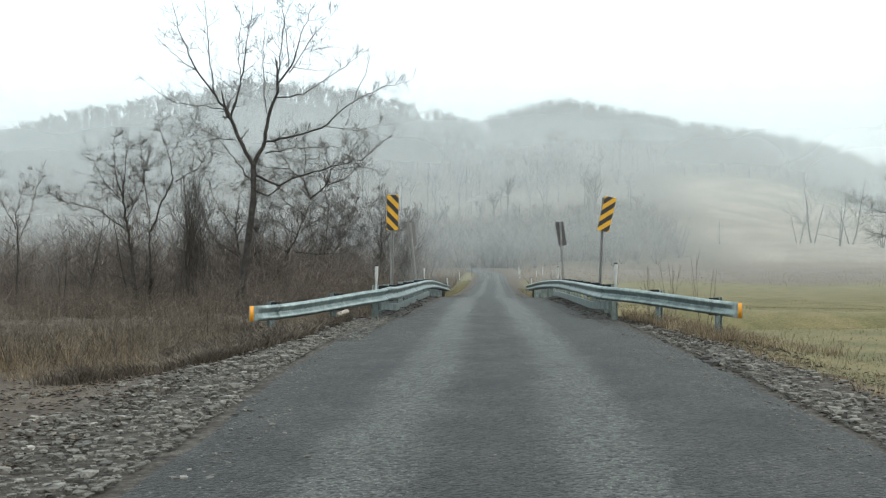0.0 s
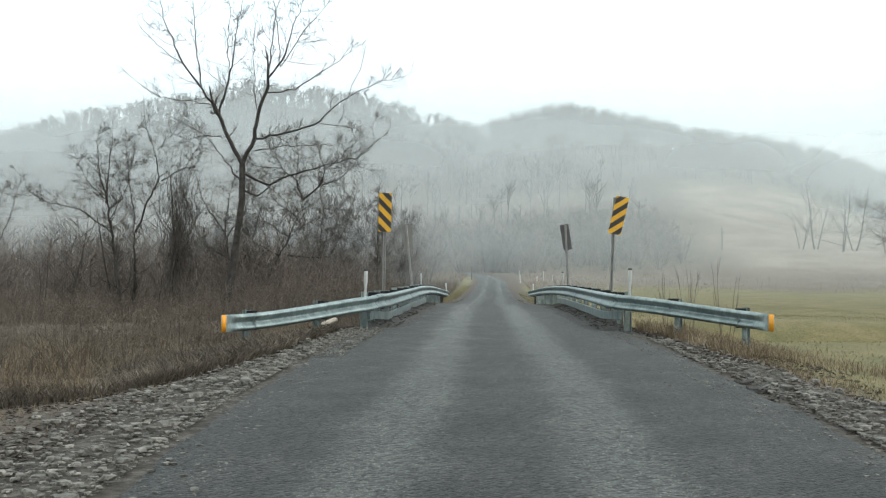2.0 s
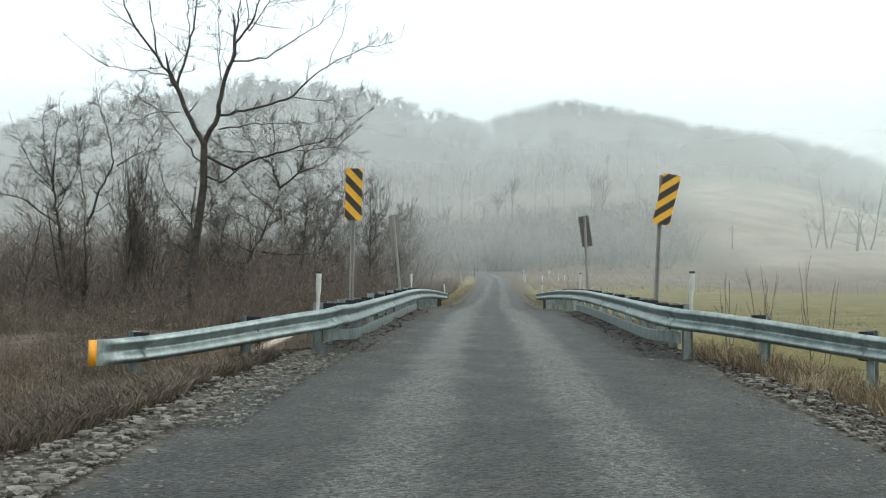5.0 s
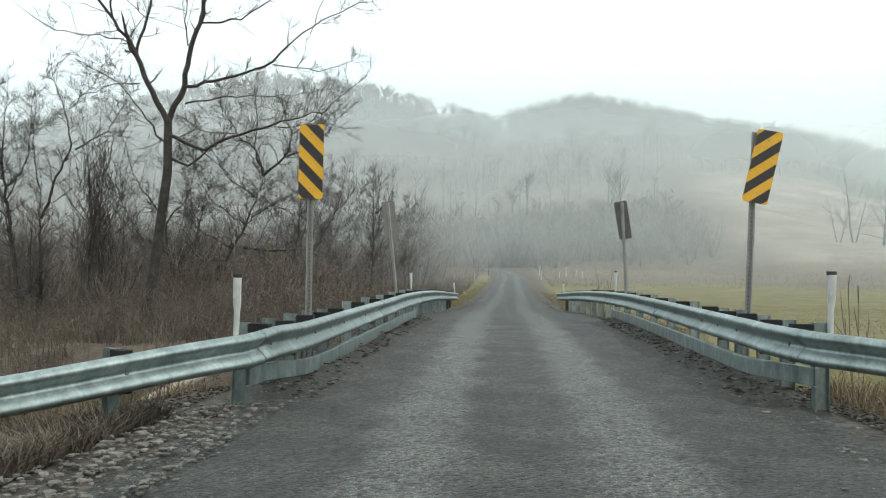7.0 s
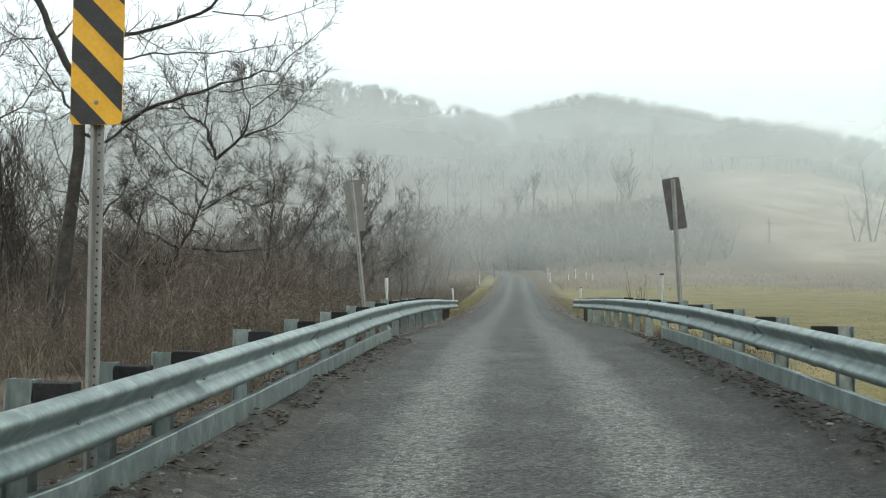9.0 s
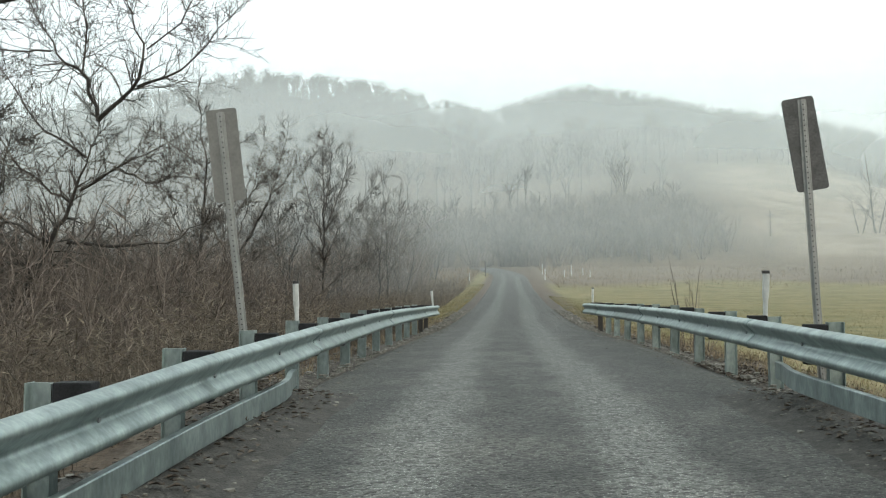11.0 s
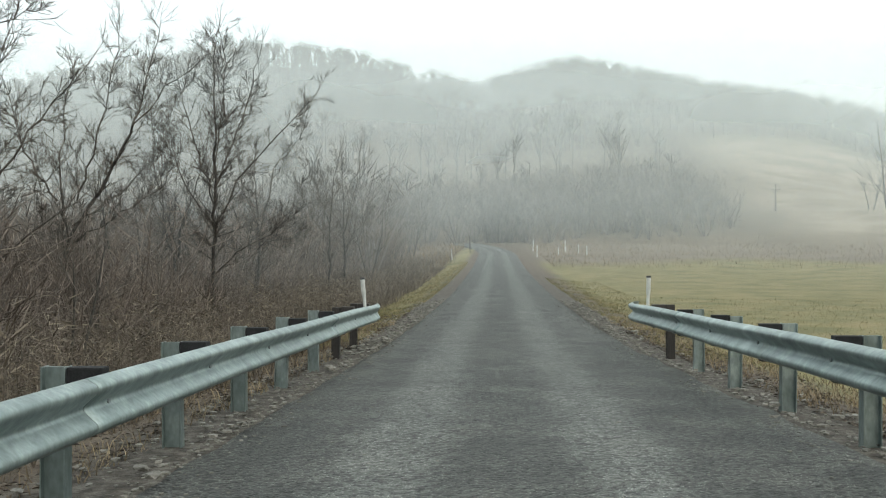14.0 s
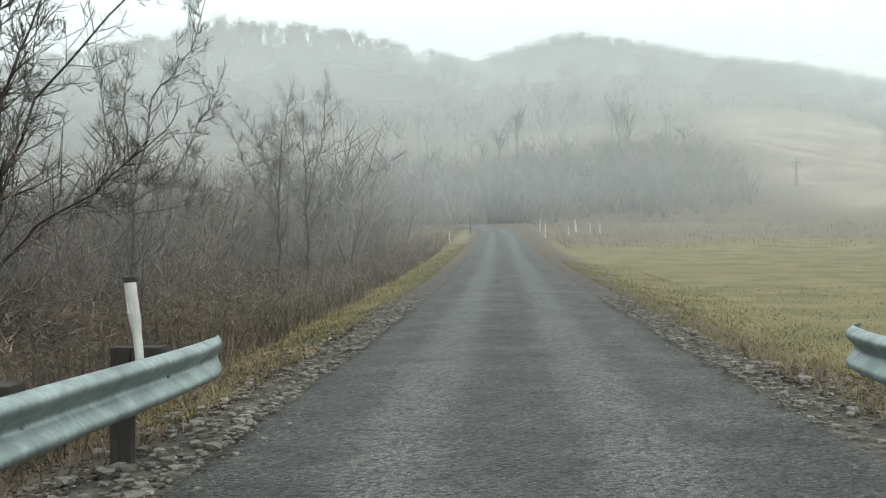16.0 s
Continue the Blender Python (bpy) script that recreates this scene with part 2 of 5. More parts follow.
# ---- mesh helpers ----
def mesh_of(name, verts, faces, material, smooth=False):
    me = bpy.data.meshes.new(name)
    me.from_pydata([tuple(v) for v in verts] if not isinstance(verts, np.ndarray) else verts.tolist(), [], faces if not isinstance(faces, np.ndarray) else faces.tolist())
    me.materials.append(material)
    if smooth:
        me.polygons.foreach_set("use_smooth", [True] * len(me.polygons))
    me.update()
    return me


def thing(name, label, category, group="", kind="", at=None):
    ob = new(name)
    ob.empty_display_size = 0.1
    if at is not None:
        ob.matrix_basis = at
    return tagged(ob, label, category, group, kind)


def part(name, data, material, parent, label="", m=None):
    """data: a bmesh, or a mesh to share, linked as one part under a thing or part."""
    if isinstance(data, bmesh.types.BMesh):
        me = bpy.data.meshes.new(name)
        data.to_mesh(me)
        data.free()
        me.materials.append(material)
    else:
        me = data
    ob = new(name, me)
    ob.parent = parent
    if m is not None:
        ob.matrix_basis = m
    return tagged(ob, label)


def box(sx, sy, sz, bevel=0.0, center=(0, 0, 0)):
    bm = bmesh.new()
    bmesh.ops.create_cube(bm, size=1, matrix=Matrix.Translation(center) @ Matrix.Diagonal((sx, sy, sz, 1)))
    if bevel:
        bmesh.ops.bevel(bm, geom=bm.edges[:], offset=bevel, segments=2, affect="EDGES", profile=0.7)
    return bm


def prism(outline, z0, z1, bevel=0.0):
    """Upright prism of a plan outline."""
    bm = bmesh.new()
    lo = [bm.verts.new((x, y, z0)) for x, y in outline]
    hi = [bm.verts.new((x, y, z1)) for x, y in outline]
    n = len(outline)
    for i in range(n):
        bm.faces.new((lo[i], lo[(i + 1) % n], hi[(i + 1) % n], hi[i]))
    bm.faces.new(hi)
    bm.faces.new(lo[::-1])
    if bevel:
        bmesh.ops.bevel(bm, geom=bm.edges[:], offset=bevel, segments=1, affect="EDGES")
    bmesh.ops.recalc_face_normals(bm, faces=bm.faces[:])
    return bm


def tubes(segs, sides):
    """Tapered prisms for rows of p0, p1, r0, r1: vertices and faces."""
    s = np.asarray(segs, float)
    p0, p1, r0, r1 = s[:, 0:3], s[:, 3:6], s[:, 6:7], s[:, 7:8]
    d = p1 - p0
    d /= np.linalg.norm(d, axis=1, keepdims=True) + 1e-9
    ref = np.where(np.abs(d[:, 2:3]) > 0.9, [[1.0, 0, 0]], [[0, 0, 1.0]])
    u = np.cross(d, ref)
    u /= np.linalg.norm(u, axis=1, keepdims=True) + 1e-9
    v = np.cross(d, u)
    ang = np.arange(sides) * 2 * np.pi / sides
    ring = u[:, None] * np.cos(ang)[None, :, None] + v[:, None] * np.sin(ang)[None, :, None]
    verts = np.concatenate([p0[:, None] + ring * r0[:, None], p1[:, None] + ring * r1[:, None]], 1).reshape(-1, 3)
    i = np.arange(sides)
    j = (i + 1) % sides
    f = np.stack([i, j, j + sides, i + sides], 1)[None] + (np.arange(len(s)) * 2 * sides)[:, None, None]
    return verts, f.reshape(-1, 4)


def unit(v):
    return v / (np.linalg.norm(v) + 1e-9)


def cones(segs):
    """Pointed three-sided twig ends for rows of p0, p1, r0."""
    v, _ = tubes(segs, 3)
    v = v.reshape(len(segs), 6, 3)[:, :4].copy()
    v[:, 3] = np.asarray(segs, float)[:, 3:6]
    f = np.array([[0, 1, 3], [1, 2, 3], [2, 0, 3]])[None] + (np.arange(len(segs)) * 4)[:, None, None]
    return v.reshape(-1, 3), f.reshape(-1, 3)


SIDES = {1: (6, 4.2), 2: (4, 1.7), 3: (3, 1.0), 4: (2, 0)}


def branch(rng, segs, p, d, length, r, level, levels, many=1.0, up=0.05, wig=0.1, spread=(0.6, 1.1), shrink=1.0):
    """One limb with its side shoots, which turn upwards; rows go to segs as p0, p1, r0, r1, level. A row that ends in 0 is a tip."""
    n, shoots = SIDES[min(level, 4)]
    step = length / n
    marks = np.sort(rng.uniform(0.1, 0.8, rng.poisson(shoots * many))) if level < levels else []
    k = 0
    for i in range(n):
        d = unit(d + rng.normal(0, wig, 3) + np.array([0, 0, up]))
        q = p + d * step
        ra, rb = max(r * (1 - 0.7 * i / n), 0.0055), max(r * (1 - 0.7 * (i + 1) / n), 0.005)
        segs.append((*p, *q, ra, 0.0 if i == n - 1 else rb, level))
        while k < len(marks) and marks[k] <= (i + 1) / n:
            side = unit(np.cross(d, rng.normal(0, 1, 3)) + np.array([0, 0, 0.15]))
            a = rng.uniform(*spread)
            at = p + (q - p) * (marks[k] * n - i)
            branch(rng, segs, at, unit(d * math.cos(a) + side * math.sin(a)), max(length * rng.uniform(0.4, 0.75) * (1.1 - 0.5 * marks[k]) * shrink, 0.22), max(rb * 0.66, 0.005),
                   level + 1, levels, many, up, wig, spread, shrink)
            k += 1
        p = q


def limb_arrays(segs):
    """Vertices and triangles of fine growth: three-sided twigs with pointed tips."""
    s = np.array(segs)
    tip = s[:, 7] == 0
    v, f = tubes(s[~tip][:, :8], 3)
    f = np.concatenate([f[:, [0, 1, 2]], f[:, [0, 2, 3]]])
    v2, f2 = cones(s[tip][:, :8])
    return np.concatenate([v, v2]), np.concatenate([f, f2 + len(v)])


def tree_meshes(name, segs, thick, bark=None, twig=None):
    """Splits limb rows into a trunk mesh (seven sides) and a crown of twigs."""
    s = np.array(segs)
    big = s[:, 6] > thick
    s[big, 7] = np.maximum(s[big, 7], 0.006)
    v, f = tubes(s[big][:, :8], 7)
    v2, f2 = limb_arrays(s[~big])
    return mesh_of(name + "_trunk", v, f, bark or M_BARK, True), mesh_of(name + "_crown", v2, f2, twig or M_TWIG)


# ---- the lie of the land ----
ROAD_Y = [-40, -4.7, 0, 7, 11, 14.5, 24, 28, 32.5, 37.3, 42.6, 45.3, 52, 58, 70, 85, 112, 142, 170, 190]
ROAD_Z = [-0.8, -0.38, -0.28, -0.1, -0.03, 0.03, 0.19, 0.25, 0.255, 0.22, 0.14, 0.08, -0.03, -0.04, 0.05, 0.25, 0.85, 1.95, 3.1, 4.0]
EDGE_Y = [-40, 2, 6, 14, 17.5, 33, 51, 57, 70, 145, 190]
EDGE_L = [-2.1, -2.1, -2.4, -2.65, -2.6, -2.6, -2.38, -2.3, -2.15, -2.2, -2.2]
EDGE_R = [2.9, 2.9, 2.95, 2.95, 2.85, 2.62, 2.1, 2.02, 1.92, 2.0, 2.0]
RIDGE_X = [-700, -420, -260, -180, -120, -60, -28, -8, 12, 35, 60, 125, 180, 300, 700]
RIDGE_Z = [36, 46, 57, 79, 97, 88, 78, 70, 74, 76, 73, 62, 46, 37, 30]


def ease(a, b, x):
    t = np.clip((np.asarray(x, float) - a) / (b - a), 0, 1)
    return t * t * (3 - 2 * t)


def road_z(y):
    return np.interp(y, ROAD_Y, ROAD_Z)


def ripple(x, y):
    return 0.05 * np.sin(x * 0.9 + 1.3 * np.sin(y * 0.31)) * np.sin(y * 0.7 + x * 0.2) + 0.03 * np.sin(2.3 * x + 1.7 * y) + 0.02 * np.sin(4.1 * x - 3.2 * y)


def creek_y(x):
    """Middle line of the creek, which winds on both sides of the bridge."""
    return 25 + 0.12 * x + 2.2 * np.sin(0.16 * x + 0.5) * ease(7, 18, np.abs(x))


def ground_z(x, y):
    """Height of the ground, from the road's verges to the wooded ridge."""
    x, y = np.asarray(x, float), np.asarray(y, float)
    r = np.interp(y, ROAD_Y, ROAD_Z)
    el, er = np.interp(y, EDGE_Y, EDGE_L), np.interp(y, EDGE_Y, EDGE_R)
    left, right = np.clip(el - x, 0, None), np.clip(x - er, 0, None)
    pull = 1 - ease(3, 9, y)
    drop_l = (0.45 - 0.33 * pull) * ease(0.2, 3.5, left) + 0.35 * ease(4, 14, left) * (1 - 0.5 * pull)
    drop_r = 0.28 * ease(0.3, 3.0, right) + 0.12 * ease(3, 20, right)
    far = ease(45, 150, y)
    z = r - 0.03 - drop_l * (1 - 0.6 * far) - drop_r * (1 - 0.7 * far)
    off = ease(0.1, 1.5, left + right)
    z = z + off * ripple(x, y) * (0.6 + 0.4 * ease(3, 9, left)) * (1 - 0.75 * ease(1.2, 3.0, right))
    # creek under the bridge
    creek = np.exp(-(((y - creek_y(x)) / (4.2 + 0.5 * np.sin(x * 0.37) * ease(6, 12, np.abs(x)))) ** 4))
    z = z - creek * 1.5 * (0.15 + 0.85 * ease(-0.2, 0.6, left + right)) * (1 - 0.75 * ease(9, 30, right))
    # the hill
    s = np.clip((y - 190 + 18 * np.sin(x * 0.017)) / 300, 0, 1.35)
    crest = np.interp(x * 490 / np.maximum(y + 40, 200), RIDGE_X, RIDGE_Z)
    shape = s ** 1.12 * np.where(s < 1, 1, np.clip(1 - (s - 1) * 0.8, 0, 1))
    hill = shape * crest + 3.0 * np.sin(x * 0.05) * np.sin(y * 0.031) * ease(0.1, 0.4, s)
    # unseen slope added behind the start of the lane to darken what steel reflects
    unseen_slope = 34 * ease(-28, -125, y) * (1 + 0.15 * np.sin(x * 0.021))
    return z + hill + unseen_slope - 0.6 * ease(60, 140, np.abs(x)) * (1 - ease(120, 200, y))


def axis(stops):
    out = []
    for a, b, step in stops:
        out += list(np.arange(a, b, step))
    return np.array(out + [stops[-1][1]])


gx = axis([(-700, -120, 12), (-120, -40, 4), (-40, -14, 1.2), (-14, -1.5, 0.25), (-1.5, 1.5, 0.75), (1.5, 8, 0.25), (8, 40, 1.2), (40, 120, 4), (120, 700, 12)])
gy = axis([(-165, -20, 5), (-20, -6, 1), (-6, 66, 0.3), (66, 200, 2), (200, 620, 6)])
GX, GY = np.meshgrid(gx, gy)
GZ = ground_z(GX, GY)
nx, ny = len(gx), len(gy)
idx = np.arange(nx * ny).reshape(ny, nx)
quads = np.stack([idx[:-1, :-1], idx[:-1, 1:], idx[1:, 1:], idx[1:, :-1]], -1).reshape(-1, 4)
me = mesh_of("ground", np.stack([GX, GY, GZ], -1).reshape(-1, 3), quads, M_GROUND, True)
GL = np.interp(GY, EDGE_Y, EDGE_L) - GX
GR = GX - np.interp(GY, EDGE_Y, EDGE_R)
pasture = np.clip(ease(0.9, 2.2, GR) * (1 - ease(116, 134, GY + 6 * np.sin(GX * 0.2))) + ease(56, 62, GY) * (ease(0.5, 1.2, GL) * (1 - ease(1.8, 3.4, GL))) * (1 - ease(150, 175, GY)), 0, 1)
hay = ease(38, 58, GX - 0.1 * (GY - 200)) * ease(165, 195, GY) * (1 - ease(330, 370, GY + 0.15 * GX))
hay = np.maximum(hay, 0.3 * ease(1.0, 3.0, GR) * ease(116, 134, GY + 6 * np.sin(GX * 0.2)) * (1 - ease(185, 200, GY)))
hay = np.maximum(hay, 0.3 * ease(-35, -5, GX) * (1 - ease(20, 45, GX)) * ease(255, 275, GY) * (1 - ease(300, 320, GY)))
grav = np.clip((1 - ease(0.5, 1.3, GL)) * ease(-0.5, 0.0, GL) * (1 - ease(70, 110, GY)) + (1 - ease(0.9, 2.2, GL)) * ease(-0.5, 0.0, GL) * (1 - ease(5, 9, GY))
               + (1 - ease(0.6, 1.2, GR)) * ease(-0.5, 0.0, GR) * (1 - ease(70, 110, GY)), 0, 1)
for zone, w in (("pasture", pasture), ("hayfield", hay), ("gravel", grav)):
    me.attributes.new(zone, "FLOAT", "POINT").data.foreach_set("value", w.reshape(-1).astype(np.float32))
ground = tagged(new("ground", me), "valley floor of winter pasture, brown litter and wooded hillside", "ground", kind="structure")

# road: a crowned asphalt strip with a ragged edge
ry = np.concatenate([np.arange(-40, 70, 0.35), np.arange(70, 182, 1.5)])
rs = np.array([0, 0.02, 0.06, 0.14, 0.24, 0.34, 0.44, 0.5, 0.56, 0.66, 0.76, 0.86, 0.94, 0.98, 1.0])
rv, ruv = [], []
for y in ry:
    a, b = np.interp(y, EDGE_Y, EDGE_L), np.interp(y, EDGE_Y, EDGE_R)
    a += 0.09 * noise.noise((0, y * 0.9, 3)) + 0.05 * noise.noise((0, y * 3.1, 9))
    b += 0.09 * noise.noise((5, y * 0.9, 3)) + 0.05 * noise.noise((5, y * 3.1, 9))
    bend = 0.0022 * max(0, y - 135) ** 2
    mid = np.interp(y, [-10, 2, 7, 15, 40, 52, 80], [0.05, 0.05, 0.15, 0.05, -0.25, -0.28, -0.1])
    for s in rs:
        x = a + (b - a) * s
        edge = min(s, 1 - s)
        z = road_z(y) + 0.035 * (1 - (2 * s - 1) ** 2) + 0.012 * noise.noise((x * 0.8, y * 0.5, 0)) - (0.09 if edge == 0 else 0.0)
        rv.append((x - bend, y, z))
        ruv.append((x - mid, y))
nr = len(rs)
rf = [(i * nr + j, i * nr + j + 1, (i + 1) * nr + j + 1, (i + 1) * nr + j) for i in range(len(ry) - 1) for j in range(nr - 1)]
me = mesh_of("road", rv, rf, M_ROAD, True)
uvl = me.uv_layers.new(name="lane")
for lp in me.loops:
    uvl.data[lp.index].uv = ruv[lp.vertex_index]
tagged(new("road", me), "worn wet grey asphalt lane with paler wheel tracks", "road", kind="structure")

# creek water below the bridge
wv = [(x, float(creek_y(x)) + s * 5.0, -1.02) for x in np.linspace(-90, 30, 41) for s in (-1, 1)]
M_WATER = mat("creek_water", [(0.02, 0.022, 0.018), (0.04, 0.042, 0.035)], 0.8, 0.08, bump=0.15, bump_scale=9)
tagged(new("water", mesh_of("water", wv, [(2 * i, 2 * i + 1, 2 * i + 3, 2 * i + 2) for i in range(40)], M_WATER)), "dark shallow creek water under the bridge", "water", kind="structure")

# upright sheets standing in for valley haze, thinning out where they touch the ground
# the nearest sheet is added to lighten the brush and trees behind it
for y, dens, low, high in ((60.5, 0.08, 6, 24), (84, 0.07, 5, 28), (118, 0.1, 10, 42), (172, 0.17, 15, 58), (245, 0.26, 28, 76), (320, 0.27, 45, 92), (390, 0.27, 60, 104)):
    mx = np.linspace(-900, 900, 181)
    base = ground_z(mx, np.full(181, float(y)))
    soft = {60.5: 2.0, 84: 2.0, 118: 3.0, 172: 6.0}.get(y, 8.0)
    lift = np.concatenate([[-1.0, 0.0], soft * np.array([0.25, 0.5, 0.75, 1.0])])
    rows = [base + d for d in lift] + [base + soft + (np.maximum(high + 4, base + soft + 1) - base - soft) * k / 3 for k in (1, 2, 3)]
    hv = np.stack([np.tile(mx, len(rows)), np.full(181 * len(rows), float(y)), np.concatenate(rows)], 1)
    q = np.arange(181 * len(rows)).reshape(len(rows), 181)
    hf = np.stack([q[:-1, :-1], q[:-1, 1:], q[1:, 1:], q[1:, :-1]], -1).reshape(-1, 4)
    hm = mesh_of("mist", hv, hf, haze_sheet_material("valley_mist", dens, low, high))
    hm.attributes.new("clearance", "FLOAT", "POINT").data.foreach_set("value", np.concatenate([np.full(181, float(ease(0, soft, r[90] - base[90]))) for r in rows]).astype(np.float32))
    tagged(new("backdrop", hm), "upright see-through sheet standing in for valley haze", "mist", kind="structure")


# ---- guardrails ----
def left_x(y):
    return float(np.interp(y, [17, 31, 40, 52], [-2.22, -2.24, -2.41, -2.45]))


def right_x(y):
    return float(np.interp(y, [16, 33, 52], [2.5, 2.28, 1.98]))


def rail_top(side, y):
    """Height of the beam's upper edge."""
    over = 0.74 - 0.03 * float(ease(17, 18.5, y) * (1 - ease(24, 32, y))) if side < 0 else 0.79
    base = road_z(y) + over
    end = ease(17.2, 14.0, y)
    return float(base - end * (0.33 if side < 0 else 0.28) - 0.02 * ease(49, 52, y))


def rail_path(side):
    """Plan of the beam's face from the flared near end to the curled far end: points, and the arc length at each."""
    fx = left_x if side < 0 else right_x
    y0 = 16.7 if side < 0 else 17.0
    near = (-4.72, 13.9) if side < 0 else (5.03, 14.5)
    pts = []
    tip = Vector(near)
    knee = Vector((fx(y0), y0))
    out = Vector((fx(20), y0 + 1.2))
    for i in range(14):
        pts.append(tip.lerp(knee, 0.94 * i / 13))
    a = tip.lerp(knee, 0.94)
    for i in range(1, 7):
        t = i / 6
        pts.append((a.lerp(knee, t)).lerp(knee.lerp(out, t), t))
    y = y0 + 1.3
    while y < 51.2:
        pts.append(Vector((fx(y), y)))
        y += 0.4
    yc = 51.3
    for i in range(13):
        t = i / 12
        pts.append(Vector((fx(yc) + side * ((0.02 * t + 0.08 * t ** 5) if side < 0 else (0.12 * t + 0.2 * t ** 5)), yc + 1.5 * (t - 0.1 * t ** 5))))
    s = [0.0]
    for a, b in zip(pts, pts[1:]):
        s.append(s[-1] + (b - a).length)
    return pts, s


def along(path, d):
    pts, s = path
    d = min(max(d, 0), s[-1] - 1e-4)
    i = max(k for k in range(len(s) - 1) if s[k] <= d)
    t = (d - s[i]) / (s[i + 1] - s[i])
    return pts[i].lerp(pts[i + 1], t), (pts[i + 1] - pts[i]).normalized()


W_PROFILE = [(0.004, 0.0), (0.022, -0.004), (0.05, -0.018), (0.072, -0.032), (0.08, -0.046), (0.08, -0.064), (0.07, -0.08), (0.042, -0.106), (0.014, -0.132), (0.0, -0.146)]
W_PROFILE = W_PROFILE + [(u, -0.312 - v) for u, v in reversed(W_PROFILE)]
CHANNEL = [(0.0, 0.0), (0.045, 0.0), (0.05, -0.006), (0.05, -0.166), (0.045, -0.172), (0.0, -0.172)]


def sweep(path, d0, d1, step, profile, side, zfun, shift=0.0, flat=None, thick=0.004, smooth=True):
    """A rolled section with thickness along the path; flat(d) in 0..1 presses the corrugation flat."""
    bm = bmesh.new()
    n = max(2, int(round((d1 - d0) / step)) + 1)
    rows = []
    for i in range(n):
        d = d0 + (d1 - d0) * i / (n - 1)
        p, t = along(path, d)
        inward = Vector((-t.y, t.x)) if side > 0 else Vector((t.y, -t.x))
        k = flat(d) if flat else 0.0
        z = zfun(p.y)
        front, back = [], []
        for u, v in profile:
            u2 = u * (1 - k) + 0.05 * k
            q = p + inward * (u2 - 0.08 + (shift(d) if callable(shift) else shift))
            front.append(bm.verts.new((q.x, q.y, z + v)))
            q = p + inward * (u2 - 0.08 + (shift(d) if callable(shift) else shift) - thick)
            back.append(bm.verts.new((q.x, q.y, z + v)))
        rows.append((front, back))
    m = len(profile)
    for (f0, b0), (f1, b1) in zip(rows, rows[1:]):
        for j in range(m - 1):
            bm.faces.new((f0[j], f0[j + 1], f1[j + 1], f1[j]))
            bm.faces.new((b0[j + 1], b0[j], b1[j], b1[j + 1]))
        bm.faces.new((b0[0], f0[0], f1[0], b1[0]))
        bm.faces.new((f0[-1], b0[-1], b1[-1], f1[-1]))
    for f, b in (rows[0], rows[-1]):
        for j in range(m - 1):
            bm.faces.new((f[j], f[j + 1], b[j + 1], b[j]))
    bmesh.ops.recalc_face_normals(bm, faces=bm.faces[:])
    for f in bm.faces:
        f.smooth = smooth
    return bm


def i_section(depth, width, flange=0.008, web=0.007):
    """Plan outline of a rolled post: flanges along x, web along y."""
    w, d = width / 2, depth / 2
    return [(-w, -d), (w, -d), (w, -d + flange), (web, -d + flange), (web, d - flange), (w, d - flange), (w, d), (-w, d), (-w, d - flange), (-web, d - flange), (-web, -d + flange), (-w, -d + flange)]


def shared(name, bm, material):
    me = bpy.data.meshes.new(name)
    bm.to_mesh(me)
    bm.free()
    me.materials.append(material)
    return me


POST = shared("steel_post", prism(i_section(0.14, 0.095), -1.35, 0.0), M_GALV)
BLOCK = shared("dark_block", box(0.11, 0.2, 0.36, 0.01, (0, 0, -0.18)), M_DARKBLOCK)
WOOD_POST = shared("wood_post", box(0.11, 0.13, 1.3, 0.012, (0, 0, -0.65)), M_WOODPOST)
WOOD_BLOCK = shared("wood_block", box(0.15, 0.2, 0.36, 0.01, (0, 0, -0.18)), M_WOODPOST)
bm = bmesh.new()
bmesh.ops.create_cone(bm, cap_ends=True, segments=8, radius1=0.021, radius2=0.015, depth=0.018, matrix=Matrix.Rotation(radians(90), 4, "X"))
BOLT = shared("bolt_head", bm, M_BLOCK)


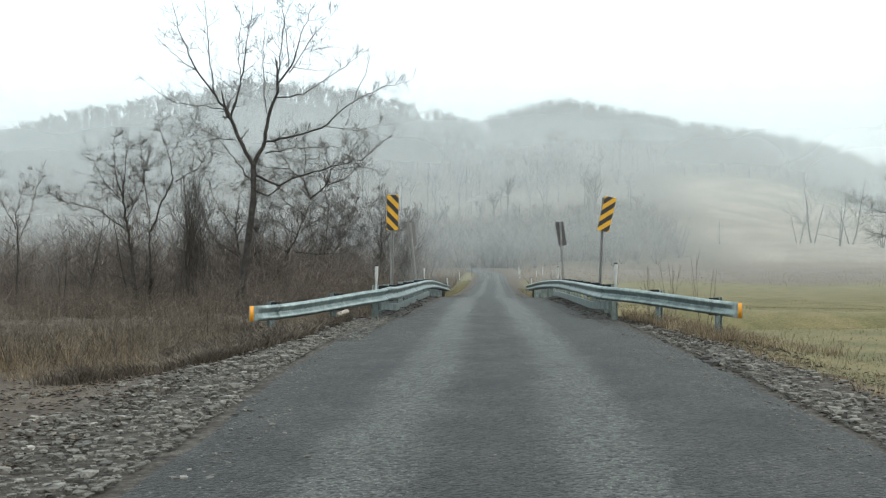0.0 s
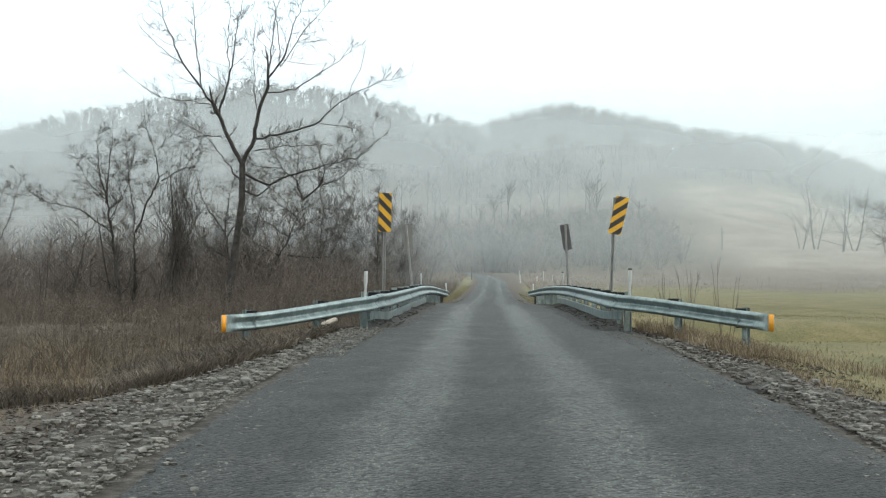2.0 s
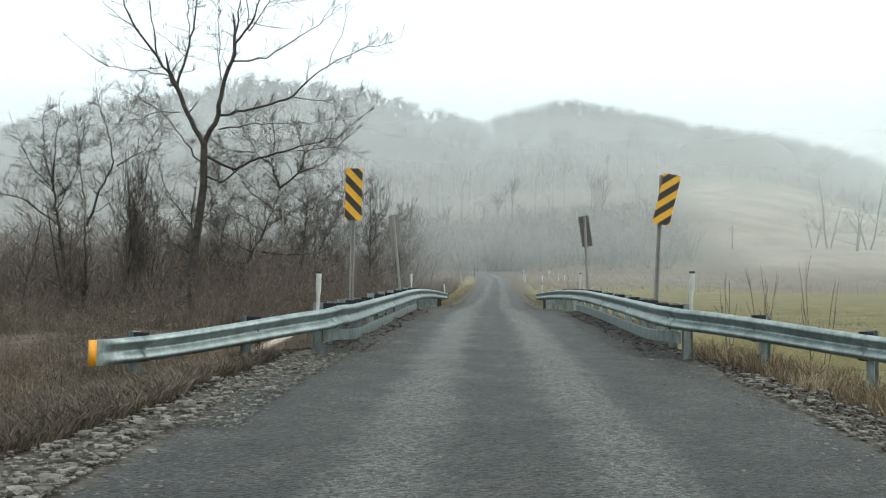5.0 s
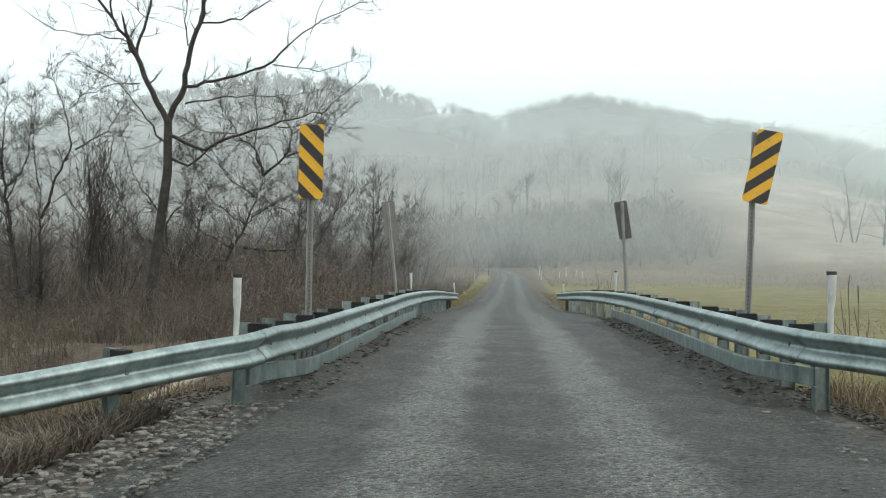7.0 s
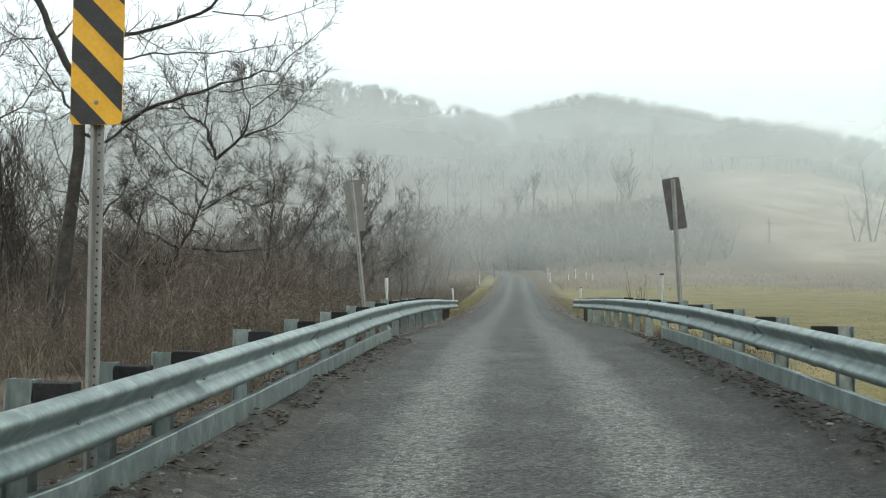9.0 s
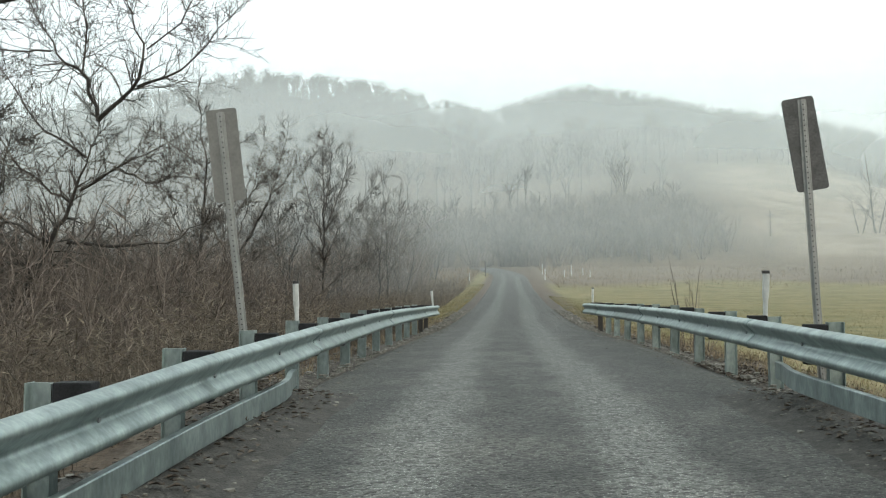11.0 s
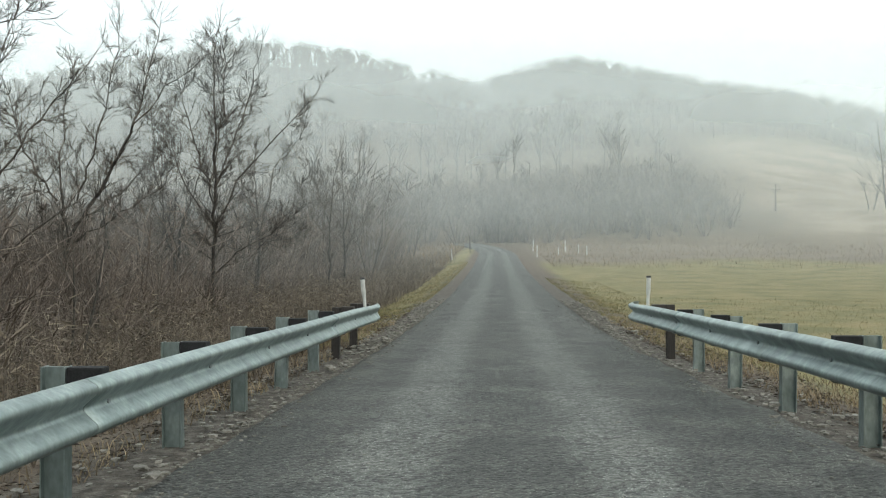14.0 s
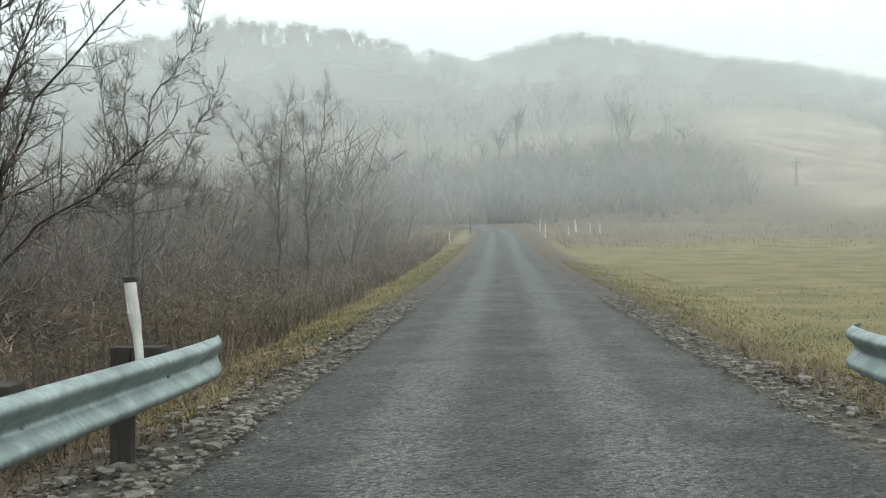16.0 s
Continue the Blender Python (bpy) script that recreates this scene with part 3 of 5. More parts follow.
def guardrail(side, label):
    rail = thing("guardrail", label, "guardrail", "guardrails of the bridge")
    path = rail_path(side)
    zf = lambda y: rail_top(side, y)  # noqa: E731
    total = path[1][-1]
    d_knee = next(s for p, s in zip(*path) if p.y >= (16.7 if side < 0 else 17.0))
    # beam panels, lapped at the splices
    cuts = [0.62] + [d_knee + 3.81 * i for i in range(9)] + [total - 0.55]
    for i, (a, b) in enumerate(zip(cuts, cuts[1:])):
        part("beam_panel", sweep(path, a - (0.02 if i else 0), b + 0.14, 0.2, W_PROFILE, side, zf, 0.0035 * (i % 2)), M_GALV, rail)
    part("end_terminal", sweep(path, 0.0, 0.72, 0.06, W_PROFILE, side, zf, 0.004, flat=lambda d: float(ease(0.55, 0.15, d))), M_GALV, rail, "flattened galvanised end piece")
    part("end_terminal", sweep(path, total - 0.6, total, 0.05, W_PROFILE, side, zf, 0.004, flat=lambda d: 0.6 * float(ease(total - 0.5, total - 0.1, d))), M_GALV, rail, "curled galvanised end piece")
    plate = [(0.0, -0.004), (0.0, -0.308)]
    part("marker_plate", sweep(path, 0.004, 0.1, 0.05, plate, side, zf, 0.068, thick=0.006), M_ORANGE, rail, "orange reflective end marker")
    # rub rail along the bridge itself
    d0, d1 = d_knee + 0.05, d_knee + 14.9
    tuck = lambda d: float(max(ease(d0 + 2.2, d0 + 0.1, d), ease(d1 - 1.2, d1, d)))  # noqa: E731
    part("rub_rail", sweep(path, d0, d1, 0.4, CHANNEL, side, lambda y: zf(y) - 0.42 + 0.06 * float(ease(19.0, 17.0, y)), lambda d: -0.16 * tuck(d), thick=0.006, smooth=False), M_GALV, rail, "lower steel channel rail")
    # posts, blocks and bolts
    spots = [0.75, d_knee - 1.38] + [d_knee + 0.3 + 0.953 * i for i in range(5)] + [d_knee + 0.3 + 0.953 * 4 + 1.905 * (i + 1) for i in range(17)]
    for i, d in enumerate(spots):
        p, t = along(path, d)
        if p.y > 51.4:
            continue
        yaw = math.degrees(math.atan2(t.y, t.x))
        outward = Vector((-t.y, t.x)) if side < 0 else Vector((t.y, -t.x))
        z = zf(p.y)
        wood = p.y > 48.2
        q = p + outward * (0.09 + 0.1)
        block = pose(q.x, q.y, z + 0.03 + random.uniform(-0.012, 0.012), 0, 0, yaw)
        q = p + outward * (0.09 + 0.2 + 0.078)
        post = pose(q.x, q.y, z + 0.035 + random.uniform(-0.02, 0.02), random.uniform(-1.2, 1.2), random.uniform(-1.2, 1.2), yaw)
        part("block", WOOD_BLOCK if wood else BLOCK, None, rail, "dark timber block" if wood else "black spacer block", block)
        part("post", WOOD_POST if wood else POST, None, rail, "dark creosoted timber post" if wood else "", post)
        b = p - outward * (-0.076)
        part("bolt", BOLT, None, rail, "", pose(b.x, b.y, z - 0.156, 0, 0, yaw))
    return rail


guardrail(-1, "galvanised steel guardrail on steel posts with a flared, orange-tipped end")
guardrail(1, "galvanised steel guardrail along the lane, flared end with orange marker")

# bridge deck and its abutments below the rails
deck = thing("bridge_deck", "low stained concrete bridge deck carrying the lane", "bridge", kind="structure")
bm = bmesh.new()
ys = np.linspace(19.2, 31.2, 13)
rows = []
for y in ys:
    a, b = -2.62, right_x(y) + 0.4
    zt = float(road_z(y)) - 0.045
    rows.append([bm.verts.new(c) for c in ((a, y, zt), (b, y, zt), (b, y, zt - 0.42), (a, y, zt - 0.42))])
for r0, r1 in zip(rows, rows[1:]):
    for j in range(4):
        bm.faces.new((r0[j], r0[(j + 1) % 4], r1[(j + 1) % 4], r1[j]))
bm.faces.new(rows[0][::-1])
bm.faces.new(rows[-1])
bmesh.ops.recalc_face_normals(bm, faces=bm.faces[:])
part("slab", bm, M_CONC, deck)
for y in (19.0, 31.4):
    part("abutment", box(6.2, 0.7, 2.0, 0.03, (0.1, y, -1.2)), M_CONC, deck)

# grit washed against the rails along the bridge
def grit_point(side, y, u):
    """A point of the grit bank, u metres outwards of the rail's face."""
    fx = left_x(y) if side < 0 else right_x(y)
    ends = float(ease(16.9, 18.6, y) * (1 - ease(31.2, 32.6, y)))
    tall = 0.14 * ends * (0.8 + 0.7 * noise.noise((3 * side, y * 0.8, 1)))
    rise = float(ease(-0.5, 0.12, u)) * tall * (1 + 0.35 * noise.noise((u * 6, y * 3.0, 4)))
    return fx + side * (u + 0.07 * noise.noise((u * 3, y * 1.3, 7 + side))), y, float(road_z(y)) + rise - 0.05 + 0.062 * min(1.0, 3 * ends)


for side in (-1, 1):
    bm = bmesh.new()
    prev = None
    for y in np.arange(16.9, 32.7, 0.2):
        row = []
        for u in (-0.62, -0.5, -0.34, -0.18, -0.02, 0.14, 0.3, 0.46, 0.62):
            x, y1, z = grit_point(side, y, u)
            row.append(bm.verts.new((x, y1, z - (0.05 if u < -0.6 else 0.25 if u > 0.6 else 0))))
        if prev:
            for j in range(len(row) - 1):
                bm.faces.new((prev[j], prev[j + 1], row[j + 1], row[j])).smooth = True
        prev = row
    bmesh.ops.recalc_face_normals(bm, faces=bm.faces[:])
    if sum(f.normal.z for f in bm.faces) < 0:
        bmesh.ops.reverse_faces(bm, faces=bm.faces[:])
    tagged(new("grit_bank", shared("grit_bank", bm, M_GRIT)), "dark wet grit and leaf mould banked under the bridge rail", "dirt", kind="structure")


# ---- object markers ----
def u_channel(h):
    """Perforated flanged channel post with a row of holes, from z = 0 up."""
    bm = bmesh.new()
    half, dep = 0.04, 0.028
    prof = [(-half, 0.0), (-0.022, 0.0), (-0.013, dep), (0.013, dep), (0.022, 0.0), (half, 0.0)]
    prof2 = [(x, y - 0.005) for x, y in prof]
    ring = prof + prof2[::-1]
    lo = [bm.verts.new((x, y, 0)) for x, y in ring]
    hi = [bm.verts.new((x, y, h)) for x, y in ring]
    for i in range(12):
        j = (i + 1) % 12
        bm.faces.new((lo[i], lo[j], hi[j], hi[i]))
    bm.faces.new(hi)
    bmesh.ops.recalc_face_normals(bm, faces=bm.faces[:])
    return bm


def hole_row(h):
    """The dark punched holes of a channel post."""
    bm = bmesh.new()
    z = 0.1
    while z < h - 0.03:
        for y in (-0.0062, 0.0292):
            bmesh.ops.create_circle(bm, cap_ends=True, segments=6, radius=0.0075, matrix=Matrix.Translation((0, y if y > 0 else 0.022, z)) @ Matrix.Rotation(radians(90), 4, "X"))
        z += 0.051
    return bm


def rounded(w, h, r, k=4):
    out = []
    for cx, cz, a0 in ((w / 2 - r, h / 2 - r, 0), (-w / 2 + r, h / 2 - r, 90), (-w / 2 + r, -h / 2 + r, 180), (w / 2 - r, -h / 2 + r, 270)):
        for i in range(k + 1):
            a = radians(a0 + 90 * i / k)
            out.append((cx + r * math.cos(a), cz + r * math.sin(a)))
    return out


def clip_poly(poly, nx_, nz_, c):
    """Keeps the side of a convex outline where nx*x + nz*z <= c."""
    out = []
    for (x0, z0), (x1, z1) in zip(poly, poly[1:] + poly[:1]):
        d0, d1 = nx_ * x0 + nz_ * z0 - c, nx_ * x1 + nz_ * z1 - c
        if d0 <= 0:
            out.append((x0, z0))
        if (d0 < 0) != (d1 < 0) and abs(d0 - d1) > 1e-9:
            t = d0 / (d0 - d1)
            out.append((x0 + t * (x1 - x0), z0 + t * (z1 - z0)))
    return out


def plate_mesh(poly, y0, y1):
    bm = bmesh.new()
    f = [bm.verts.new((x, y0, z)) for x, z in poly]
    b = [bm.verts.new((x, y1, z)) for x, z in poly]
    n = len(poly)
    bm.faces.new(f)
    bm.faces.new(b[::-1])
    for i in range(n):
        bm.faces.new((f[i], b[i], b[(i + 1) % n], f[(i + 1) % n]))
    bmesh.ops.recalc_face_normals(bm, faces=bm.faces[:])
    return bm


def marker_sign(foot, center, lean, tilt, yaw, slope, back, label):
    """Object marker: a channel post and a 0.305 x 0.914 m plate. slope: +1 stripes fall to the right of the face."""
    foot, center = Vector(foot), Vector(center)
    sign = thing("object_marker", label, "road sign", "object markers at the bridge")
    sign.matrix_basis = Matrix.Translation(foot)
    up = (center - foot).z + 0.44
    stem = pose(0, 0, 0, 0, lean, 0) @ pose(0, 0, 0, 0, 0, yaw)
    post = part("post", u_channel(up), M_ALU, sign, "perforated galvanised channel post", stem)
    tagged(part("post_hole", hole_row(up), M_CAP, post, "row of punched holes"), kind="stuff")
    at = Matrix.Translation(center - foot) @ pose(0, 0, 0, 0, tilt, 0) @ pose(0, 0, 0, 0, 0, yaw)
    rim = rounded(0.305, 0.914, 0.035)
    panel = part("plate", plate_mesh(rim, -0.012, -0.0085), back, sign, "flat sign plate", at) if back else part("plate", plate_mesh(rim, -0.012, -0.0085), M_YELLOW, sign, "yellow sign plate", at)
    face = [(x * 0.985, z * 0.995) for x, z in rim]
    n_x, n_z = slope * math.sin(radians(45)), math.cos(radians(45))
    band = 0.108
    k = -4.5
    while k < 4.6:
        a, b = (2 * k) * band - 0.06, (2 * k + 1) * band - 0.06
        poly = clip_poly(clip_poly(face, n_x, n_z, b), -n_x, -n_z, -a)
        if len(poly) >= 3:
            part("stripe", plate_mesh(poly, -0.0145, -0.0122), M_BLACK, panel, "black diagonal stripe")
        k += 1
    for z in (-0.33, 0.33):
        part("bolt", box(0.02, 0.008, 0.02, 0.003, (0, -0.018, z)), M_ALU, panel)
    return sign


marker_sign((-2.52, 19.58, -0.35), (-2.505, 19.56, 2.705), 0.2, 0.5, 0, 1, None, "yellow and black striped object marker on a channel post")
marker_sign((2.8, 20.06, -0.3), (3.015, 20.02, 2.715), 2.2, 13.0, -8, -1, None, "tilted yellow and black striped object marker on a leaning post")
marker_sign((2.79, 31.3, -0.3), (2.63, 31.3, 2.78), -3.0, -9.0, 176, 1, M_DARKBACK, "object marker seen from its dark back on a channel post")
marker_sign((-2.68, 31.0, -0.3), (-3.0, 31.0, 2.72), -6.2, -6.5, 183, -1, M_DULLBACK, "leaning object marker seen from its pale metal back")


# ---- delineator posts ----
def delineator(top, lean, label, tall=0.66, wide=0.085):
    x, y, z = top
    d = thing("delineator_post", label, "delineator", "white delineator posts", at=pose(x, y, z - tall, 0, lean, random.uniform(-8, 8)))
    bm = bmesh.new()
    k, n = 7, 9
    rows = []
    for j in range(n):
        h = (tall - 0.035) * j / (n - 1)
        w = wide * (0.72 + 0.28 * float(ease(0.45, 0.6, h / tall))) / 2
        bow = 0.02 * math.sin(h / tall * 5)
        fr = [bm.verts.new((w * math.sin(radians(a)), -0.035 * math.cos(radians(a)) + bow, h)) for a in np.linspace(-90, 90, k)]
        bk = [bm.verts.new((w * 0.9 * math.sin(radians(a)), -0.029 * math.cos(radians(a)) + bow + 0.001, h)) for a in np.linspace(90, -90, k)]
        rows.append(fr + bk)
    for r0, r1 in zip(rows, rows[1:]):
        for i in range(2 * k):
            bm.faces.new((r0[i], r0[(i + 1) % (2 * k)], r1[(i + 1) % (2 * k)], r1[i]))
    bm.faces.new(rows[-1])
    bm.faces.new(rows[0][::-1])
    bmesh.ops.recalc_face_normals(bm, faces=bm.faces[:])
    part("blade", bm, M_WHITE, d)
    part("cap", box(wide * 1.04, 0.05, 0.04, 0.006, (0, 0.0, tall - 0.02)), M_CAP, d, "black cap")
    part("reflector", box(wide * 0.72, 0.003, 0.13, 0.001, (0, -0.0375, tall - 0.16)), M_WHITE, d, "white reflective sheeting")
    return d


for x, y, z, lean in ((-2.56, 16.66, 1.31, 1.5), (2.86, 17.05, 1.40, 0.5), (-2.6, 32.36, 1.49, -1.0), (2.62, 32.8, 1.57, 0.8), (-2.57, 51.0, 1.207, -4.5), (2.32, 51.5, 1.235, 1.0)):
    delineator((x, y, z), lean, wide=0.066 if y == 32.36 else 0.076, label="white flexible delineator with black cap behind the guardrail")


# ---- trees ----
def bough(rng, segs, pts, r0, r1, kids, reach, levels=3, up=0.05, spread=(0.65, 1.2), deep=0.0, wig=0.07):
    """A main limb along a bent line of (x, z), with long fine side branches that turn upwards; deep: how far its end runs along y."""
    pts = np.array(pts, float)
    if pts.shape[1] == 2:
        t = np.linspace(0, 1, len(pts))
        pts = np.stack([pts[:, 0], deep * t, pts[:, 1]], 1)
    seg = np.linalg.norm(np.diff(pts, axis=0), axis=1)
    s = np.concatenate([[0], np.cumsum(seg)])
    n = max(3, int(s[-1] / 0.3))
    last, d = pts[0], unit(pts[1] - pts[0])
    for i in range(1, n + 1):
        t = i / n
        here = np.array([np.interp(t * s[-1], s, pts[:, k]) for k in range(3)]) + rng.normal(0, 0.03, 3)
        ra, rb = r0 + (r1 - r0) * (i - 1) / n, r0 + (r1 - r0) * t
        segs.append((*last, *here, ra, rb, 0))
        d = unit(here - last)
        for _ in range(rng.poisson(2.1 * kids * (0.35 + 0.9 * t * (1.5 - t)))):
            side = unit(np.cross(d, rng.normal(0, 1, 3)))
            a = rng.uniform(*spread)
            branch(rng, segs, here, unit(d * math.cos(a) + side * math.sin(a)), reach * rng.uniform(0.4, 1.3) * (1.2 - 0.5 * t), max(rb * 0.42, 0.009), 1, levels, 1.0, up, wig, (0.6, 1.1))
        last = here
    branch(rng, segs, last, d, reach, max(r1, 0.01), 1, levels, 0.9, up, 0.08)


def forked_tree():
    """The large bare tree beside the creek: a bole that forks into upright leaders, with long level limbs towards the road."""
    rng = np.random.default_rng(11)
    segs = []

    def limb(pts, r0, r1=0.011, kids=0.65, reach=1.3, deep=0.0, up=0.05):
        bough(rng, segs, pts, 0.9 * r0, r1, kids, reach, 3, up, deep=deep)

    bole = [(-0.62, 0, -0.6), (-0.42, 0, 0.6), (-0.2, 0, 2.5), (0.02, 0, 4.4), (0, 0, 5.9)]
    radius = [0.25, 0.18, 0.15, 0.135, 0.12]
    for i in range(4):
        segs.append((*bole[i], *bole[i + 1], radius[i], radius[i + 1], 0))
    # left fork and its leaders
    limb([(0, 5.8), (-0.5, 6.7), (-0.75, 7.2), (-1.0, 7.9)], 0.1, 0.075, 0.35)
    limb([(-1.0, 7.8), (-1.7, 8.9), (-2.4, 9.85), (-3.0, 11.2), (-3.4, 12.6)], 0.062, 0.012, deep=-0.8)
    limb([(-1.0, 7.8), (-0.95, 8.5), (-0.65, 9.6), (-0.5, 11.2), (-0.3, 12.8)], 0.056, 0.012, deep=0.5)
    limb([(-0.65, 9.6), (-0.85, 10.5), (-0.9, 12.6)], 0.03, deep=0.9)
    limb([(-1.75, 8.95), (-1.85, 10.5), (-1.95, 12.6)], 0.036, deep=-0.9)
    limb([(-2.4, 9.85), (-3.2, 10.4), (-4.3, 11.3)], 0.026, deep=0.5)
    limb([(-1.2, 8.2), (-2.4, 8.4), (-3.4, 8.5), (-4.0, 8.9)], 0.03, deep=-0.7)
    limb([(-0.9, 7.0), (-2.0, 7.05), (-3.1, 6.75)], 0.028, deep=0.8)
    limb([(-0.02, 5.1), (-0.6, 5.8), (-1.75, 7.1), (-2.6, 7.6)], 0.04, deep=0.9)
    # right fork and its leaders
    limb([(0, 5.8), (0.45, 6.9), (0.6, 8.0), (0.9, 8.9), (1.0, 9.4)], 0.105, 0.062, 0.35)
    limb([(1.0, 9.4), (1.0, 10.9), (1.15, 12.7)], 0.044, deep=0.8)
    limb([(1.0, 9.4), (1.5, 9.85), (2.0, 11.2), (2.5, 12.6)], 0.048, deep=-0.4)
    limb([(1.5, 9.85), (1.45, 11.2), (1.3, 12.7)], 0.03, deep=-0.8)
    limb([(1.5, 9.85), (2.3, 11.4), (3.2, 12.5)], 0.03, deep=0.7)
    limb([(0.9, 8.8), (2.15, 9.0), (3.1, 9.8), (4.2, 10.7)], 0.038, deep=0.9)
    limb([(0.55, 8.1), (0.25, 9.6), (0.1, 11.4)], 0.032, deep=1.1)
    # long level limbs reaching towards the road
    limb([(0.5, 6.9), (2.15, 7.2), (3.1, 7.55), (4.2, 8.45), (5.25, 8.95), (6.4, 9.25)], 0.056, 0.01, 0.7, 1.0, -0.8)
    limb([(4.2, 8.45), (4.8, 9.6), (5.0, 10.2)], 0.018, 0.009, 0.5, 0.6, -0.7)
    limb([(3.1, 7.55), (4.45, 7.4), (5.4, 7.7)], 0.024, 0.009, 0.7, 0.8, 0.3)
    limb([(0.5, 6.4), (1.7, 6.65), (3.5, 6.7), (4.45, 6.95)], 0.034, 0.01, 0.7, 1.0, 0.8)
    limb([(0, 5.5), (1.0, 5.0), (2.15, 5.4), (3.3, 5.7), (4.7, 6.05), (5.7, 6.85)], 0.064, 0.01, 0.75, 1.0, -0.7)
    limb([(3.3, 5.7), (4.4, 5.75), (5.4, 5.6)], 0.024, 0.009, 0.7, 0.8, -0.9)
    limb([(0.02, 4.8), (0.7, 4.5), (1.1, 4.95)], 0.045, 0.03, 0.3, 0.6)
    limb([(1.0, 5.0), (1.7, 4.5), (2.3, 3.6)], 0.026, 0.009, 0.7, 0.8, 0.5, 0.0)
    limb([(-0.1, 3.3), (0.5, 2.6), (1.3, 1.8)], 0.024, 0.009, 0.6, 0.7, -0.5, 0.0)
    limb([(-0.1, 3.4), (-0.7, 3.5), (-1.3, 4.0)], 0.02, 0.009, 0.6, 0.7, 0.4)
    return segs


def vase_tree(seed, height, leaders=1, lean=0.1, low=0.14, limbs=8, many=1.02):
    """A bare valley tree: short bole, wiry leaders, and limbs that leave wide and sweep up."""
    rng = np.random.default_rng(seed)
    segs = []
    for k in range(leaders):
        a0 = rng.uniform(0, 6.28)
        d = unit(np.array([lean * math.cos(a0), lean * math.sin(a0), 1.0]))
        r = height * rng.uniform(0.0105, 0.0135) / (1 + 0.25 * (leaders - 1))
        p = np.array([0.12 * math.cos(a0), 0.12 * math.sin(a0), -0.3]) * (1 if leaders > 1 else 0.1)
        n = 12
        step = height * (rng.uniform(0.82, 0.9) if k == 0 else rng.uniform(0.6, 0.8)) / n
        marks = np.sort(rng.uniform(low, 0.85, limbs if leaders == 1 else limbs // 2 + 1))
        turn = rng.uniform(0, 6.28)
        m = 0
        for i in range(n):
            d = unit(d + rng.normal(0, 0.055, 3) + np.array([0, 0, 0.05]))
            q = p + d * step
            t = (i + 1) / n
            ra, rb = r * (1 - 0.86 * i / n), r * (1 - 0.86 * t)
            segs.append((*p, *q, ra, rb, 0))
            while m < len(marks) and marks[m] <= t:
                turn += 2.4 + rng.normal(0, 0.4)
                g = rng.uniform(0.9, 1.35) - 0.45 * marks[m]
                out = unit(np.array([math.sin(g) * math.cos(turn), math.sin(g) * math.sin(turn), math.cos(g)]))
                branch(rng, segs, p + (q - p) * rng.uniform(0, 1), out, height * rng.uniform(0.36, 0.58) * (1.12 - 0.75 * marks[m]), max(rb * 0.5, 0.014), 1, 4, many, 0.075, 0.07, (0.45, 0.95))
                m += 1
            if i > 2 and rng.uniform() < 0.7:
                side = unit(np.cross(d, rng.normal(0, 1, 3)))
                branch(rng, segs, q, unit(d * 0.5 + side * 0.85), height * rng.uniform(0.1, 0.2), 0.011, 2, 4, many, 0.08, 0.12)
            p = q
        branch(rng, segs, p, d, height * 0.16, max(rb, 0.012), 1, 3, 0.8, 0.05)
    return segs


def vine_tangle(seed, height):
    """A short dead trunk smothered in hanging vines."""
    rng = np.random.default_rng(seed)
    segs = vase_tree(seed, height, 2, 0.12, 0.35, 8, 0.7)
    for _ in range(760):
        a, rr = rng.uniform(0, 6.28), abs(rng.normal(0, 0.5))
        z = rng.uniform(0.2, height * 0.72)
        p = np.array([rr * math.cos(a), rr * math.sin(a), z])
        d = unit(np.array([rng.normal(0, 0.35), rng.normal(0, 0.35), rng.choice([-1, 1])]))
        for _ in range(3):
            q = p + d * rng.uniform(0.25, 0.5)
            segs.append((*p, *q, 0.011, 0.009, 2))
            p, d = q, unit(d + rng.normal(0, 0.25, 3))
    return segs


def plant_tree(name, label, trunk, crown, at, group="bare trees beside the lane"):
    t = thing(name, label, "tree", group, at=at)
    part("trunk", trunk, None, t)
    part("crown", crown, None, t, "bare twiggy crown")
    return t


def rest(x, y):
    return float(ground_z(x, y))


tr, cr = tree_meshes("forked_tree", forked_tree(), 0.03)
plant_tree("forked_tree", "tall bare dark-barked tree with a forked bole beside the creek", tr, cr, pose(-10.2, 35.4, 0.0))


def shaped_tree(seed, boughs, kids=0.8, reach=1.0, up=0.06, levels=3, slim=0.8, wig=0.07):
    """A tree from its few main limbs, each ((x, z) line, start radius, run along y)."""
    rng = np.random.default_rng(seed)
    segs = []
    for pts, r0, deep in boughs:
        bough(rng, segs, pts, r0 * slim, 0.011, 1.3 * kids, reach, levels, up, deep=deep, wig=wig)
    return segs


def plant_shaped(name, label, x, y, segs, thick=0.03):
    t, c = tree_meshes(name, segs, thick)
    plant_tree(name, label, t, c, pose(x, y, rest(x, y)))


